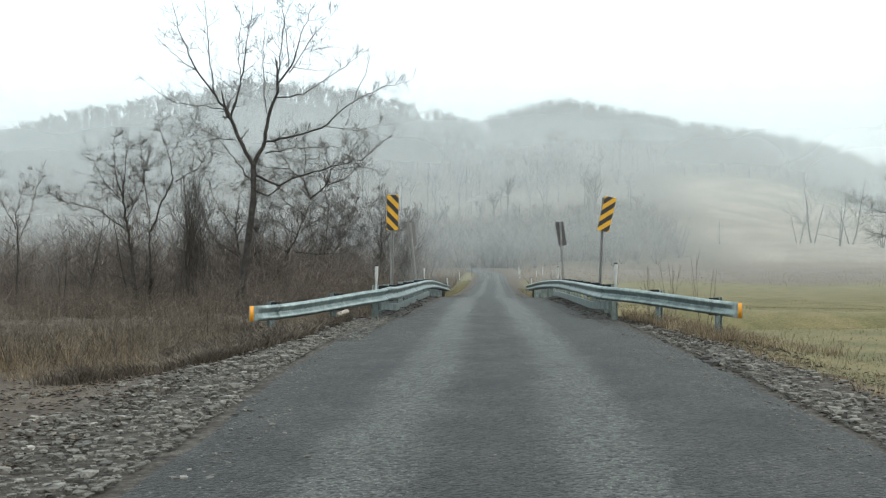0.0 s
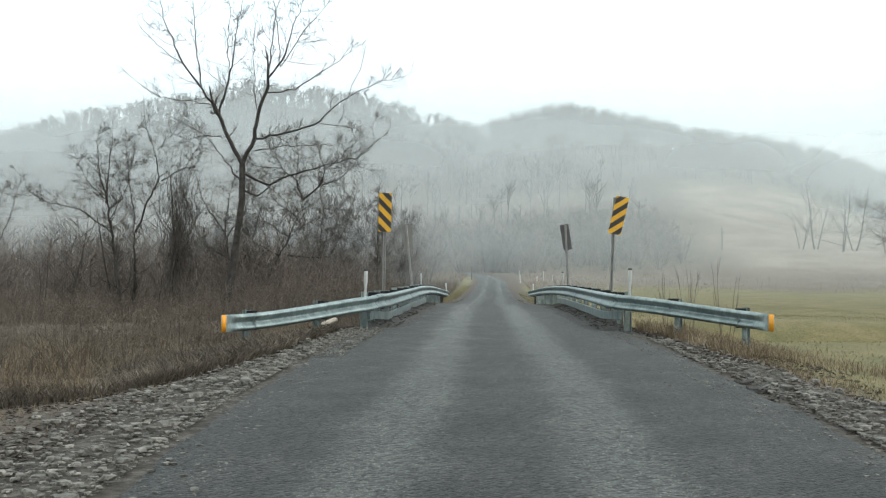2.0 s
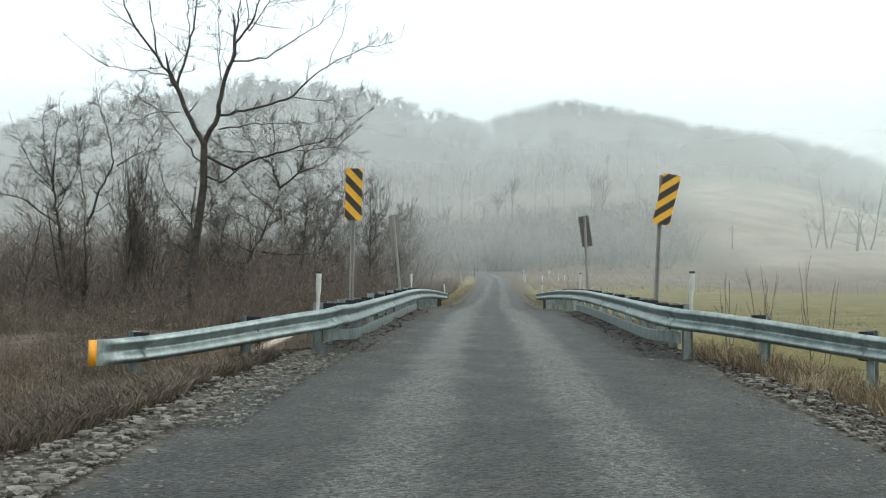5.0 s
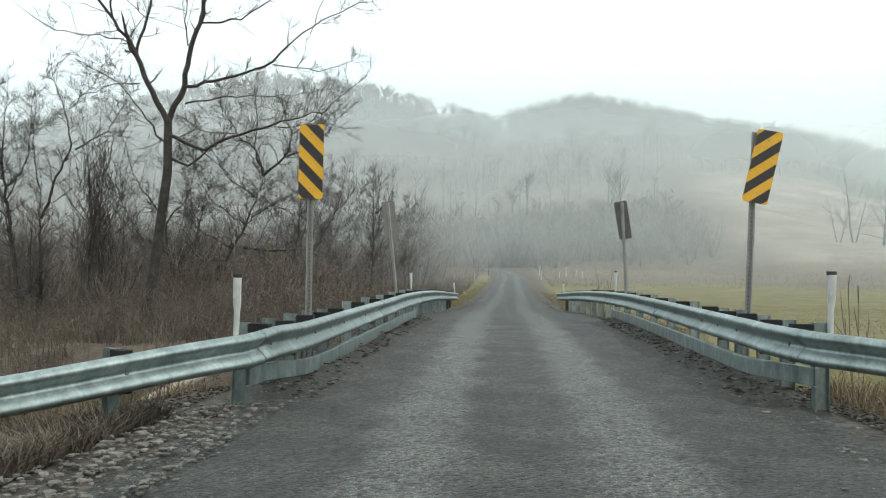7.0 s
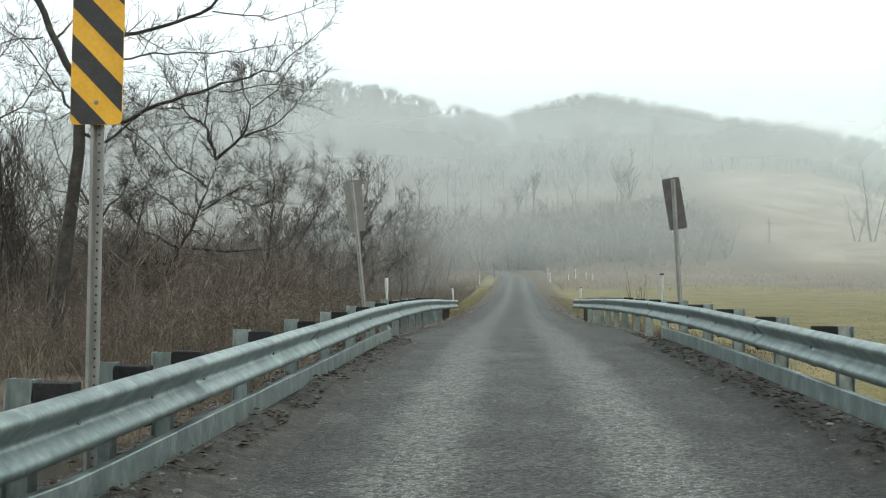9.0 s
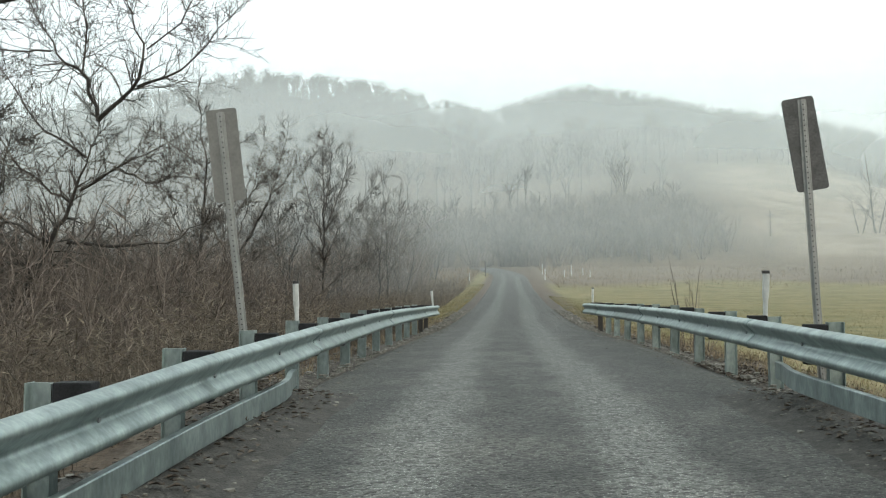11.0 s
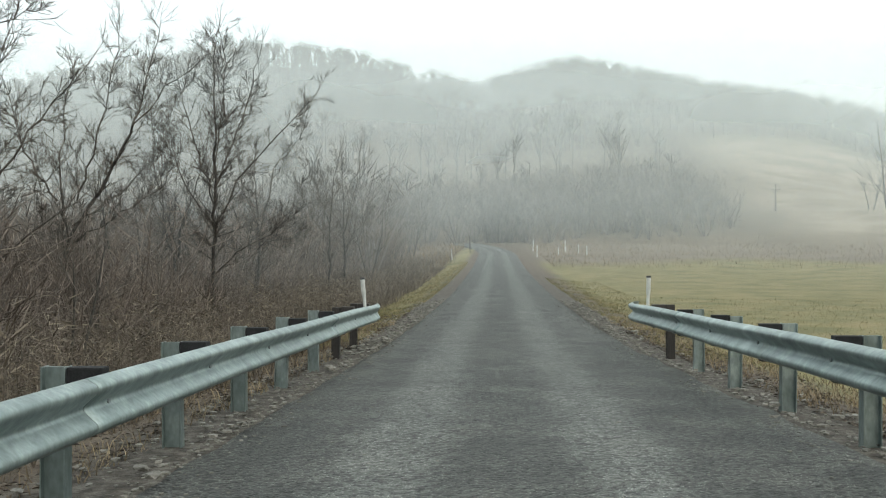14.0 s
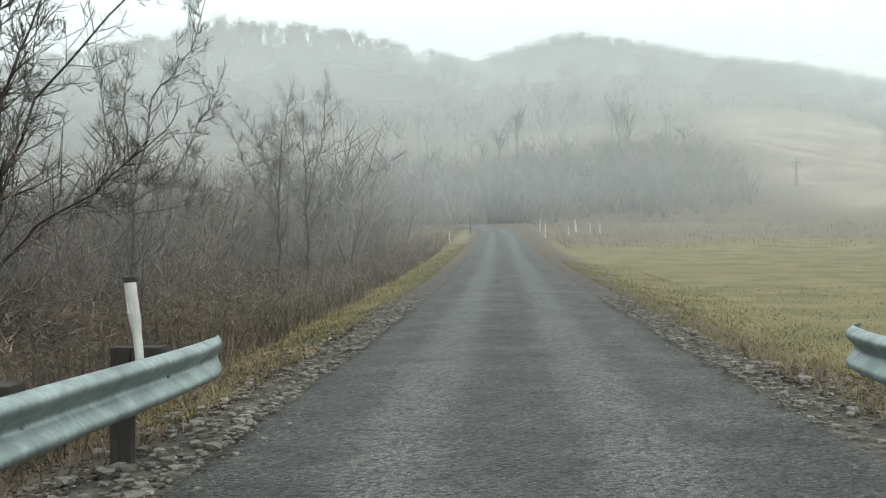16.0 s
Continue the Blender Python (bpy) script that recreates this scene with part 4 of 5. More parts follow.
# by the creek, beside and behind the forked tree
plant_shaped("slender_tree", "slender bare tree with a long side limb over the brush", -16.6, 39.5, shaped_tree(21, (
    ([(0.1, -0.4), (-0.6, 3.3), (-1.0, 5.6), (-1.4, 6.5), (-1.6, 8.4)], 0.12, 0.3),
    ([(-0.95, 5.2), (-0.75, 6.4), (-0.5, 8.0)], 0.05, -0.6),
    ([(-0.7, 3.9), (-2.1, 4.9), (-3.9, 5.3), (-4.8, 5.7)], 0.05, 0.4),
    ([(-1.0, 5.4), (-2.2, 6.4), (-2.8, 7.6)], 0.04, 0.8),
    ([(-0.8, 4.4), (0.1, 5.8), (0.5, 7.2)], 0.035, -0.7)), 1.2, 1.1))
plant_shaped("crooked_tree", "crooked bare tree with one bent arm beside the creek", -16.3, 39.9, shaped_tree(22, (
    ([(0, -0.4), (0, 1.6), (-0.05, 3.8), (-0.1, 5.1)], 0.12, 0.1),
    ([(0, 3.9), (0.55, 5.3), (1.15, 6.3), (0.9, 7.7), (0.45, 9.1)], 0.065, -0.5),
    ([(1.15, 6.3), (2.2, 7.0), (2.9, 8.3)], 0.04, 0.4),
    ([(-0.1, 5.0), (-0.5, 6.6), (-0.7, 8.2)], 0.04, 0.5),
    ([(0.9, 7.7), (1.6, 8.6), (2.0, 9.6)], 0.03, 0.6)), 1.5, 1.15, 0.05, wig=0.1))
plant_shaped("gnarled_tree", "gnarled bare tree leaning towards the lane over the brush", -10.8, 41.5, shaped_tree(31, (
    ([(-0.3, -0.4), (0.2, 1.6), (0.9, 2.9), (1.35, 3.8), (1.9, 5.4)], 0.125, 0.0),
    ([(1.85, 5.4), (1.5, 6.4), (0.8, 6.9), (0.1, 8.0)], 0.06, 0.5),
    ([(1.85, 5.4), (2.7, 6.1), (2.9, 6.9), (2.6, 7.9)], 0.065, -0.3),
    ([(2.7, 6.1), (3.6, 6.4), (4.6, 7.6)], 0.045, 0.3),
    ([(1.2, 2.8), (2.2, 2.7), (3.4, 2.7), (4.3, 3.2)], 0.06, -0.4),
    ([(1.45, 3.9), (2.3, 4.5), (3.3, 5.0)], 0.045, 0.5),
    ([(0.8, 2.8), (-0.5, 3.4), (-1.3, 4.4)], 0.05, 0.6),
    ([(1.6, 4.6), (0.7, 5.2), (0.2, 6.2)], 0.04, -0.6),
    ([(0.6, 2.3), (-0.8, 2.4), (-2.0, 3.0)], 0.05, -0.5),
    ([(1.5, 6.4), (1.7, 7.4), (1.5, 8.6)], 0.035, -0.4),
    ([(0.8, 6.9), (-0.4, 7.0), (-1.4, 7.6)], 0.035, 0.6),
    ([(2.9, 6.9), (3.7, 7.4), (4.3, 8.4)], 0.032, -0.3),
    ([(2.2, 4.4), (3.0, 4.0), (3.9, 4.1)], 0.035, -0.7),
    ([(1.3, 3.6), (0.0, 4.4), (-0.8, 5.6)], 0.04, 0.5)), 1.75, 1.25, 0.03, wig=0.16))
plant_shaped("tangled_tree", "low tangled bare tree crowded with twisted twigs", -12.6, 42.0, shaped_tree(32, (
    ([(0, -0.4), (0.2, 2.0), (-0.2, 4.0), (0.1, 6.4)], 0.11, 0.2),
    ([(0.2, 2.0), (1.2, 3.2), (1.6, 5.0)], 0.06, -0.4),
    ([(0.1, 2.6), (-1.2, 3.4), (-2.0, 4.8)], 0.055, 0.4),
    ([(-0.1, 3.6), (0.8, 5.0), (0.9, 6.8)], 0.045, 0.5),
    ([(-0.2, 4.0), (-1.2, 5.4), (-1.6, 7.0)], 0.045, -0.4)), 1.6, 1.2, 0.03, wig=0.15))
vt, vc = tree_meshes("vine_tree", vine_tangle(5, 8.2), 0.03)
plant_tree("vine_covered_tree", "dead trunk smothered in tangled bare vines", vt, vc, pose(-14.3, 40.0, rest(-14.3, 40.0)))
plant_shaped("thin_tree", "thin bare tree standing apart in the brush", -24.4, 43.0, shaped_tree(24, (
    ([(0, -0.4), (0, 3.0), (-0.2, 5.0), (0.2, 6.6)], 0.09, 0.2),
    ([(0, 3.4), (0.6, 5.4), (0.9, 7.2)], 0.04, 0.5),
    ([(-0.1, 4.2), (-0.8, 5.6), (-1.0, 7.0)], 0.04, -0.4))))
# along the lane past the bridge
plant_shaped("wide_tree", "bare tree with wide crooked limbs in russet brush", -9.9, 51.0, shaped_tree(41, (
    ([(-0.2, -0.4), (-0.1, 2.0), (0.1, 3.8), (0.2, 5.6), (0.1, 6.8), (-0.1, 8.2)], 0.11, 0.1),
    ([(-0.1, 1.2), (0.8, 1.9), (1.4, 2.5), (2.3, 3.0)], 0.055, -0.4),
    ([(0.1, 5.7), (-0.9, 6.4), (-1.7, 6.9)], 0.035, 0.4),
    ([(0.2, 5.7), (0.9, 6.2), (1.5, 6.4)], 0.032, -0.3),
    ([(-0.1, 2.7), (-0.6, 3.8), (-1.1, 4.9), (-1.7, 5.6)], 0.05, -0.5),
    ([(-0.1, 2.4), (0.6, 3.4), (1.3, 4.5), (2.1, 5.6)], 0.05, 0.6),
    ([(0, 3.0), (0.5, 4.6), (0.7, 6.2)], 0.035, 0.5)), 1.35, 0.95, slim=0.66))
plant_shaped("arching_tree", "bare tree with arching limbs in russet brush", -11.1, 58.0, shaped_tree(42, (
    ([(-0.1, -0.4), (0, 2.5), (0.8, 3.8), (1.7, 5.5), (2.3, 7.9)], 0.12, 0.2),
    ([(0.1, 2.5), (1.2, 3.1), (2.4, 3.8)], 0.05, -0.5),
    ([(0, 2.6), (-0.3, 4.5), (-0.1, 6.7)], 0.055, 0.5),
    ([(1.7, 5.5), (2.7, 6.5), (3.4, 6.9)], 0.035, -0.3),
    ([(0.2, 3.0), (1.1, 3.7), (2.3, 5.0)], 0.045, 0.7),
    ([(0.3, 3.6), (1.1, 5.8), (1.6, 7.6)], 0.045, -0.6),
    ([(-0.2, 3.6), (-1.2, 5.0), (-1.7, 6.6)], 0.045, 0.2)), 1.35, 1.0, slim=0.66))
plant_shaped("upright_tree", "bare upright tree with steep fine branches in russet brush", -7.4, 58.3, shaped_tree(43, (
    ([(-0.1, -0.4), (0, 2.2), (0, 4.6), (0, 6.4), (0, 7.7)], 0.1, 0.1),
    ([(-0.05, 1.6), (0.6, 2.2), (1.4, 2.7), (2.2, 3.2)], 0.04, -0.2),
    ([(0, 2.6), (0.6, 4.2), (1.7, 5.3), (2.4, 6.1)], 0.045, 0.3),
    ([(0, 3.4), (-0.5, 5.1), (-0.8, 6.5)], 0.04, -0.4),
    ([(0, 3.8), (0.6, 5.5), (1.0, 7.2)], 0.04, 0.5),
    ([(0, 2.8), (-0.9, 4.0), (-1.4, 5.6)], 0.04, 0.5),
    ([(0, 4.4), (0.3, 5.8), (0.4, 7.2)], 0.03, -0.5)), 1.4, 0.95, 0.075, slim=0.66))
plant_shaped("many_stemmed_tree", "bare many-stemmed tree rising out of russet brush", -9.9, 62.6, shaped_tree(44, (
    ([(0, -0.4), (0, 2.0), (-0.6, 3.5), (-1.1, 4.6)], 0.085, 0.2),
    ([(0.05, 1.9), (0.2, 2.7), (0.7, 4.1), (1.2, 5.8)], 0.06, -0.4),
    ([(-0.2, 2.6), (-0.7, 5.0), (-0.9, 6.8)], 0.05, 0.5),
    ([(0.1, 2.3), (-0.3, 3.8), (-0.1, 6.0)], 0.045, -0.6)), 1.35, 0.95, slim=0.66))
plant_shaped("slanting_tree", "slim bare tree with branches slanting over the verge", -7.7, 64.0, shaped_tree(45, (
    ([(-0.1, -0.4), (0, 2.0), (0, 2.8), (-0.1, 3.6), (-0.2, 5.2)], 0.085, 0.2),
    ([(0, 2.7), (0.3, 3.8), (0.5, 4.8), (1.3, 5.6), (1.5, 6.3)], 0.045, -0.3),
    ([(0, 2.7), (0.8, 3.2), (1.2, 4.0), (1.6, 4.8)], 0.04, 0.3),
    ([(0, 2.5), (0.8, 2.6), (1.5, 2.6)], 0.03, -0.4),
    ([(0, 3.0), (-0.6, 4.2), (-0.8, 5.4)], 0.035, 0.4)), 1.2, 0.85, slim=0.66))
plant_shaped("low_forked_tree", "bare tree of steep limbs by the lane's far verge", -7.8, 77.0, shaped_tree(46, (
    ([(0, -0.4), (0, 2.0), (0, 3.4), (-0.6, 5.1), (-1.1, 5.9)], 0.1, 0.2),
    ([(0, 3.2), (0.2, 4.8), (0.6, 6.6)], 0.05, -0.4),
    ([(0, 2.6), (-0.9, 3.8), (-1.6, 5.4)], 0.045, 0.5)), 1.2, 1.0, slim=0.66))
plant_shaped("verge_tree", "bare spreading tree by the lane's far verge", -8.2, 84.0, shaped_tree(47, (
    ([(0, -0.4), (0, 2.2), (-0.1, 4.8), (-0.2, 7.2)], 0.11, 0.2),
    ([(0, 2.2), (1.1, 3.8), (1.8, 4.8)], 0.05, 0.4),
    ([(0, 3.1), (0.7, 5.8), (0.9, 7.6)], 0.05, -0.4),
    ([(0, 3.0), (-1.0, 4.8), (-1.4, 6.6)], 0.05, 0.4)), 1.2, 1.0, slim=0.66))
# at the edge of the pasture
plant_shaped("pasture_tree", "broad bare tree at the edge of the pasture", 34.2, 72.0, shaped_tree(48, (
    ([(0, -0.4), (0, 3.0), (0.2, 6.0), (0.1, 9.6)], 0.26, 0.2),
    ([(0, 3.6), (-2.0, 4.9), (-4.4, 5.4), (-5.2, 5.9)], 0.11, -0.3),
    ([(0, 4.4), (-1.6, 6.4), (-4.2, 7.4), (-5.4, 8.2)], 0.11, 0.5),
    ([(0.1, 5.0), (-1.4, 7.8), (-3.2, 9.8)], 0.1, -0.6),
    ([(0, 4.0), (1.8, 6.2), (3.8, 7.8)], 0.11, 0.4),
    ([(0.1, 5.6), (1.0, 8.4), (1.6, 10.6)], 0.09, -0.5)), 1.1, 1.7))

KINDS = [tree_meshes("young_tree", vase_tree(121 + i, h, n, ln, lo, lb, 0.85), 0.028) for i, (h, n, ln, lo, lb) in enumerate(((8.6, 2, 0.2, 0.16, 9), (8.2, 1, 0.12, 0.14, 10), (7.2, 3, 0.28, 0.12, 8)))]
KINDS += [tree_meshes("far_tree", vase_tree(141 + i, h, n, ln, 0.14, lb, 0.7), 0.028) for i, (h, n, ln, lb) in enumerate(((8.6, 2, 0.22, 9), (7.2, 3, 0.3, 8), (8.6, 2, 0.3, 10)))]
SPOTS = [(-18.5, 44, 0, 0.85), (-15.2, 43.5, 2, 0.85), (-13.0, 46.5, 0, 0.75), (-22, 46, 1, 0.8), (-17.2, 41, 2, 0.6), (-12.2, 39.5, 2, 0.5), (-11.2, 43, 0, 0.5), (-9.2, 44, 2, 0.5), (-8.2, 40.5, 2, 0.42), (-7.6, 43, 0, 0.45), (-12.8, 44, 1, 0.6), (-6.9, 52, 2, 0.48), (-13.2, 38, 2, 0.42), (-17.8, 43, 0, 0.6), (-19, 39, 2, 0.45), (-21.5, 42, 0, 0.5), (-20.5, 47, 2, 0.7), (-13.4, 49, 2, 0.72), (-13.8, 55, 0, 0.72), (-16.5, 58, 1, 0.75), (-7.4, 46.5, 2, 0.42), (-6.7, 48.5, 0, 0.4), (-8.6, 54.5, 2, 0.55), (-8.6, 67, 2, 0.6), (-12.8, 66, 1, 0.8), (-14.5, 73, 0, 0.85),
         (-9.6, 71, 2, 0.6), (-10.5, 90, 2, 0.8), (-14, 83, 1, 0.85), (-8.6, 97, 0, 0.75), (-12, 105, 2, 0.9), (-9.2, 116, 1, 0.9), (-11, 128, 2, 0.95), (-9.6, 140, 1, 0.95), (-19, 66, 2, 0.9), (-24, 72, 0, 0.9), (-29, 60, 1, 0.85),
         (69.3, 215, 1, 2.0), (73, 216, 2, 2.3), (78, 214, 0, 2.0), (82, 218, 2, 2.2), (88, 215, 1, 2.1), (95, 220, 2, 2.2), (103, 216, 0, 2.1)]
for i, (x, y, k, s) in enumerate(SPOTS):
    m = pose(x, y, rest(x, y) - 0.05, 0, 0, (i * 77) % 360) @ Matrix.Diagonal((s, s, s * (1 + 0.08 * math.sin(i)), 1))
    k += 3 if y > 72 else 0
    t = plant_tree("bare_tree", "bare grey-brown tree with wide-swept fine twigs in the brush", *KINDS[k], m)


# ---- undergrowth, one sheet of growth each ----
def scatter(proto, xs, ys, scales, turns, zs):
    """Vertices and faces of many turned and scaled copies of a prototype."""
    v, f = proto
    c, s = np.cos(turns), np.sin(turns)
    out = np.empty((len(xs), len(v), 3))
    out[:, :, 0] = (v[None, :, 0] * c[:, None] - v[None, :, 1] * s[:, None]) * scales[:, None] + xs[:, None]
    out[:, :, 1] = (v[None, :, 0] * s[:, None] + v[None, :, 1] * c[:, None]) * scales[:, None] + ys[:, None]
    out[:, :, 2] = v[None, :, 2] * scales[:, None] + zs[:, None]
    return out.reshape(-1, 3), (f[None] + (np.arange(len(xs)) * len(v))[:, None, None]).reshape(-1, f.shape[1])


def stuff(name, chunks, material, label, category):
    vs, fs, base = [], [], 0
    for v, f in chunks:
        vs.append(v)
        fs.append(f + base)
        base += len(v)
    me = mesh_of(name, np.concatenate(vs), np.concatenate(fs), material)
    return tagged(new(name, me), label, category, kind="stuff")


def shrub(seed, h):
    rng = np.random.default_rng(seed)
    segs = []
    for _ in range(7):
        a = rng.uniform(0, 6.28)
        o = rng.uniform(0.2, 0.9)
        d = unit(np.array([o * math.cos(a), o * math.sin(a), 1]))
        branch(rng, segs, np.array([0.15 * math.cos(a), 0.15 * math.sin(a), -0.1]), d, h * rng.uniform(0.6, 1.0), 0.013, 1, 3, 0.8, 0.03, 0.2, (0.7, 1.3))
    return limb_arrays(segs)


def far_brush(seed):
    """A rounded far thicket of unit height: stems fanning from one root."""
    rg = np.random.default_rng(seed)
    rows = []
    for _ in range(9):
        a, o = rg.uniform(0, 6.28), rg.uniform(0.1, 0.5)
        tip = np.array([o * math.cos(a), o * math.sin(a), rg.uniform(0.6, 1.0)])
        rows.append((0.1 * o * math.cos(a), 0.1 * o * math.sin(a), -0.03, *tip, 0.0065, 0, 0))
        for _ in range(5):
            t = rg.uniform(0.25, 0.85)
            b = rg.uniform(0, 6.28)
            p = tip * t
            q = p + np.array([0.2 * math.cos(b), 0.2 * math.sin(b), rg.uniform(0.05, 0.28)])
            rows.append((*p, *q, 0.0045, 0, 0))
    rows.append((0, 0, -0.03, 0, 0, 0.2, 0.01, 0.006, 0))
    return limb_arrays(rows)


rng = np.random.default_rng(4)
SHRUBS = [shrub(60 + i, 2.4) for i in range(5)]
chunks = []
for i, proto in enumerate(SHRUBS):
    n = 46
    ys = rng.uniform(30, 150, n)
    ys[:38] = rng.uniform(31, 68, 38)
    xs = -5.6 - rng.gamma(1.8, 3.8, n)
    xs = np.where(ys > 62, xs - 0.3, xs)
    chunks.append(scatter(proto, xs, ys, rng.uniform(0.45, 1.15, n), rng.uniform(0, 6.28, n), ground_z(xs, ys)))
for i, proto in enumerate(SHRUBS):
    n = 16
    ys = rng.uniform(38, 60, n)
    xs = -7.0 - 0.04 * (ys - 38) - rng.gamma(1.6, 2.6, n)
    chunks.append(scatter(proto, xs, ys, rng.uniform(1.1, 1.9, n), rng.uniform(0, 6.28, n), ground_z(xs, ys)))
for i, proto in enumerate(SHRUBS):
    n = 10
    xs, ys = rng.uniform(4, 42, n), rng.uniform(194, 222, n)
    chunks.append(scatter(proto, xs, ys, rng.uniform(2.2, 3.6, n), rng.uniform(0, 6.28, n), ground_z(xs, ys)))
for i in range(4):
    n = 200
    ys = rng.uniform(46, 122, n)
    xs = -8.8 - rng.uniform(0, 1, n) ** 1.3 * 46
    xs = np.where(ys < 62, xs - 3.0, xs)
    chunks.append(scatter(far_brush(80 + i), xs, ys, rng.uniform(2.2, 5.4, n) + 1.0 * ease(-12, -20, xs), rng.uniform(0, 6.28, n), ground_z(xs, ys)))
stuff("thicket", chunks, M_BRUSH, "dense bare grey-brown brush along the lane", "brush")


def blades(n, region, h, w, lean, seed, clump=0.0):
    """Bent grass or weed blades, five corners each, over the region's own sampler."""
    rg = np.random.default_rng(seed)
    x, y = region(rg, n)
    if clump:
        thick = np.sin(x * 2.1 + np.sin(y * 1.7) * 1.6) + np.sin(y * 2.3 + np.sin(x * 1.3) * 2.0) + 0.6 * np.sin(x * 5.3 + y * 4.1)
        stay = rg.uniform(-2.2, 1.2, n) + (clump - 1) * 1.1 < thick
        x, y = x[stay], y[stay]
    n = len(x)
    z = ground_z(x, y)
    hh = rg.uniform(h[0], h[1], n) * (0.65 + 0.5 * np.clip(np.sin(x * 1.7 + np.sin(y * 1.3) * 2) * np.sin(y * 1.1 + 0.6 * x) + 0.4, 0, 1) if clump else 1.0)
    a = rg.uniform(0, 6.28, n)
    dx, dy = np.cos(a), np.sin(a)
    b = rg.uniform(0, 6.28, n)
    ln = rg.uniform(lean[0], lean[1], n) * hh
    lx, ly = np.cos(b) * ln, np.sin(b) * ln
    ww = rg.uniform(w[0], w[1], n)
    v = np.empty((n, 5, 3))
    for k, (sgn, t, wide) in enumerate(((-1, 0, 1), (1, 0, 1), (1, 0.6, 0.7), (-1, 0.6, 0.7), (0, 1, 0))):
        v[:, k, 0] = x + sgn * dx * ww * wide / 2 + lx * t * t
        v[:, k, 1] = y + sgn * dy * ww * wide / 2 + ly * t * t
        v[:, k, 2] = z - 0.02 + hh * t * (1 - 0.25 * (ln / hh) * t)
    base = np.arange(n) * 5
    faces = np.concatenate([np.stack([base, base + 1, base + 2], 1), np.stack([base, base + 2, base + 3], 1), np.stack([base + 3, base + 2, base + 4], 1)])
    return v.reshape(-1, 3), faces


def left_of(y0, y1, near, deep, skew=1.0):
    def sample(rg, n):
        y = y0 + (y1 - y0) * rg.uniform(0, 1, n) ** skew
        return np.interp(y, EDGE_Y, EDGE_L) - near(y) - deep * rg.uniform(0, 1, n) ** 1.5, y
    return sample


def right_of(y0, y1, near, deep, skew=1.0):
    def sample(rg, n):
        y = y0 + (y1 - y0) * rg.uniform(0, 1, n) ** skew
        return np.interp(y, EDGE_Y, EDGE_R) + near(y) + deep * rg.uniform(0, 1, n) ** 1.5, y
    return sample


bank = lambda y: np.interp(y, [6, 9, 14.2, 16.5, 21, 24, 52, 57, 64, 150], [3.4, 2.7, 2.2, 1.6, 1.4, 0.6, 0.9, 1.3, 1.6, 1.8])  # noqa: E731


def goldenrod(seed):
    """A clump of dead weed stalks, each with ragged side shoots and a tuft of seed at the top; unit height."""
    rg = np.random.default_rng(seed)
    rows = []
    for _ in range(16):
        a, o = rg.uniform(0, 6.28), 0.5 * rg.uniform(0, 1) ** 0.7
        foot = np.array([o * math.cos(a), o * math.sin(a), -0.05])
        b, ln = rg.uniform(0, 6.28), rg.uniform(0.02, 0.3)
        h = rg.uniform(0.5, 1.0)
        tip = foot + np.array([ln * math.cos(b), ln * math.sin(b), h + 0.05])
        rows.append((*foot, *tip, 0.006, 0.0, 0))
        for _ in range(6):
            t, c = rg.uniform(0.3, 0.98), rg.uniform(0, 6.28)
            p = foot + (tip - foot) * t
            q = p + np.array([0.09 * math.cos(c), 0.09 * math.sin(c), rg.uniform(-0.03, 0.1)]) * rg.uniform(0.5, 1.6)
            rows.append((*p, *q, 0.0065, 0.0, 0))
    rows.append((0, 0, -0.05, 0, 0, 0.2, 0.006, 0.004, 0))
    return limb_arrays(rows)


rng = np.random.default_rng(14)
RODS = [goldenrod(500 + i) for i in range(5)]
chunks = []
for i, proto in enumerate(RODS):
    n = 230
    ys = np.concatenate([rng.uniform(11.5, 34, 60), rng.uniform(33, 66, 120), rng.uniform(60, 125, 50)])
    xs = np.interp(ys, EDGE_Y, EDGE_L) - bank(ys) - 0.7 - 19 * rng.uniform(0, 1, n) ** 1.5
    chunks.append(scatter(proto, xs, ys, rng.uniform(0.7, 1.6, n) * np.where(ys < 30, 0.75, 1.0), rng.uniform(0, 6.28, n), ground_z(xs, ys)))
stuff("goldenrod_stalks", chunks, M_WEED, "dense dead russet-brown weed stalks with ragged heads", "weeds")
stuff("dry_weeds", [blades(30000, left_of(8.5, 16.4, lambda y: np.interp(y, [8, 10, 12, 16.5], [1.6, 0.85, 0.6, 0.45]), 2.6), (0.06, 0.34), (0.007, 0.018), (0.3, 1.1), 31),
                    blades(44000, left_of(10, 34, lambda y: bank(y) + 0.6, 16), (0.2, 0.75), (0.007, 0.02), (0.2, 1.1), 1, 1.6),
                    blades(30000, left_of(30, 110, lambda y: bank(y) + 0.4, 12, 1.4), (0.3, 0.95), (0.009, 0.024), (0.2, 0.95), 2, 1)],
      M_WEED, "waist-high dead russet weeds and goldenrod", "weeds")
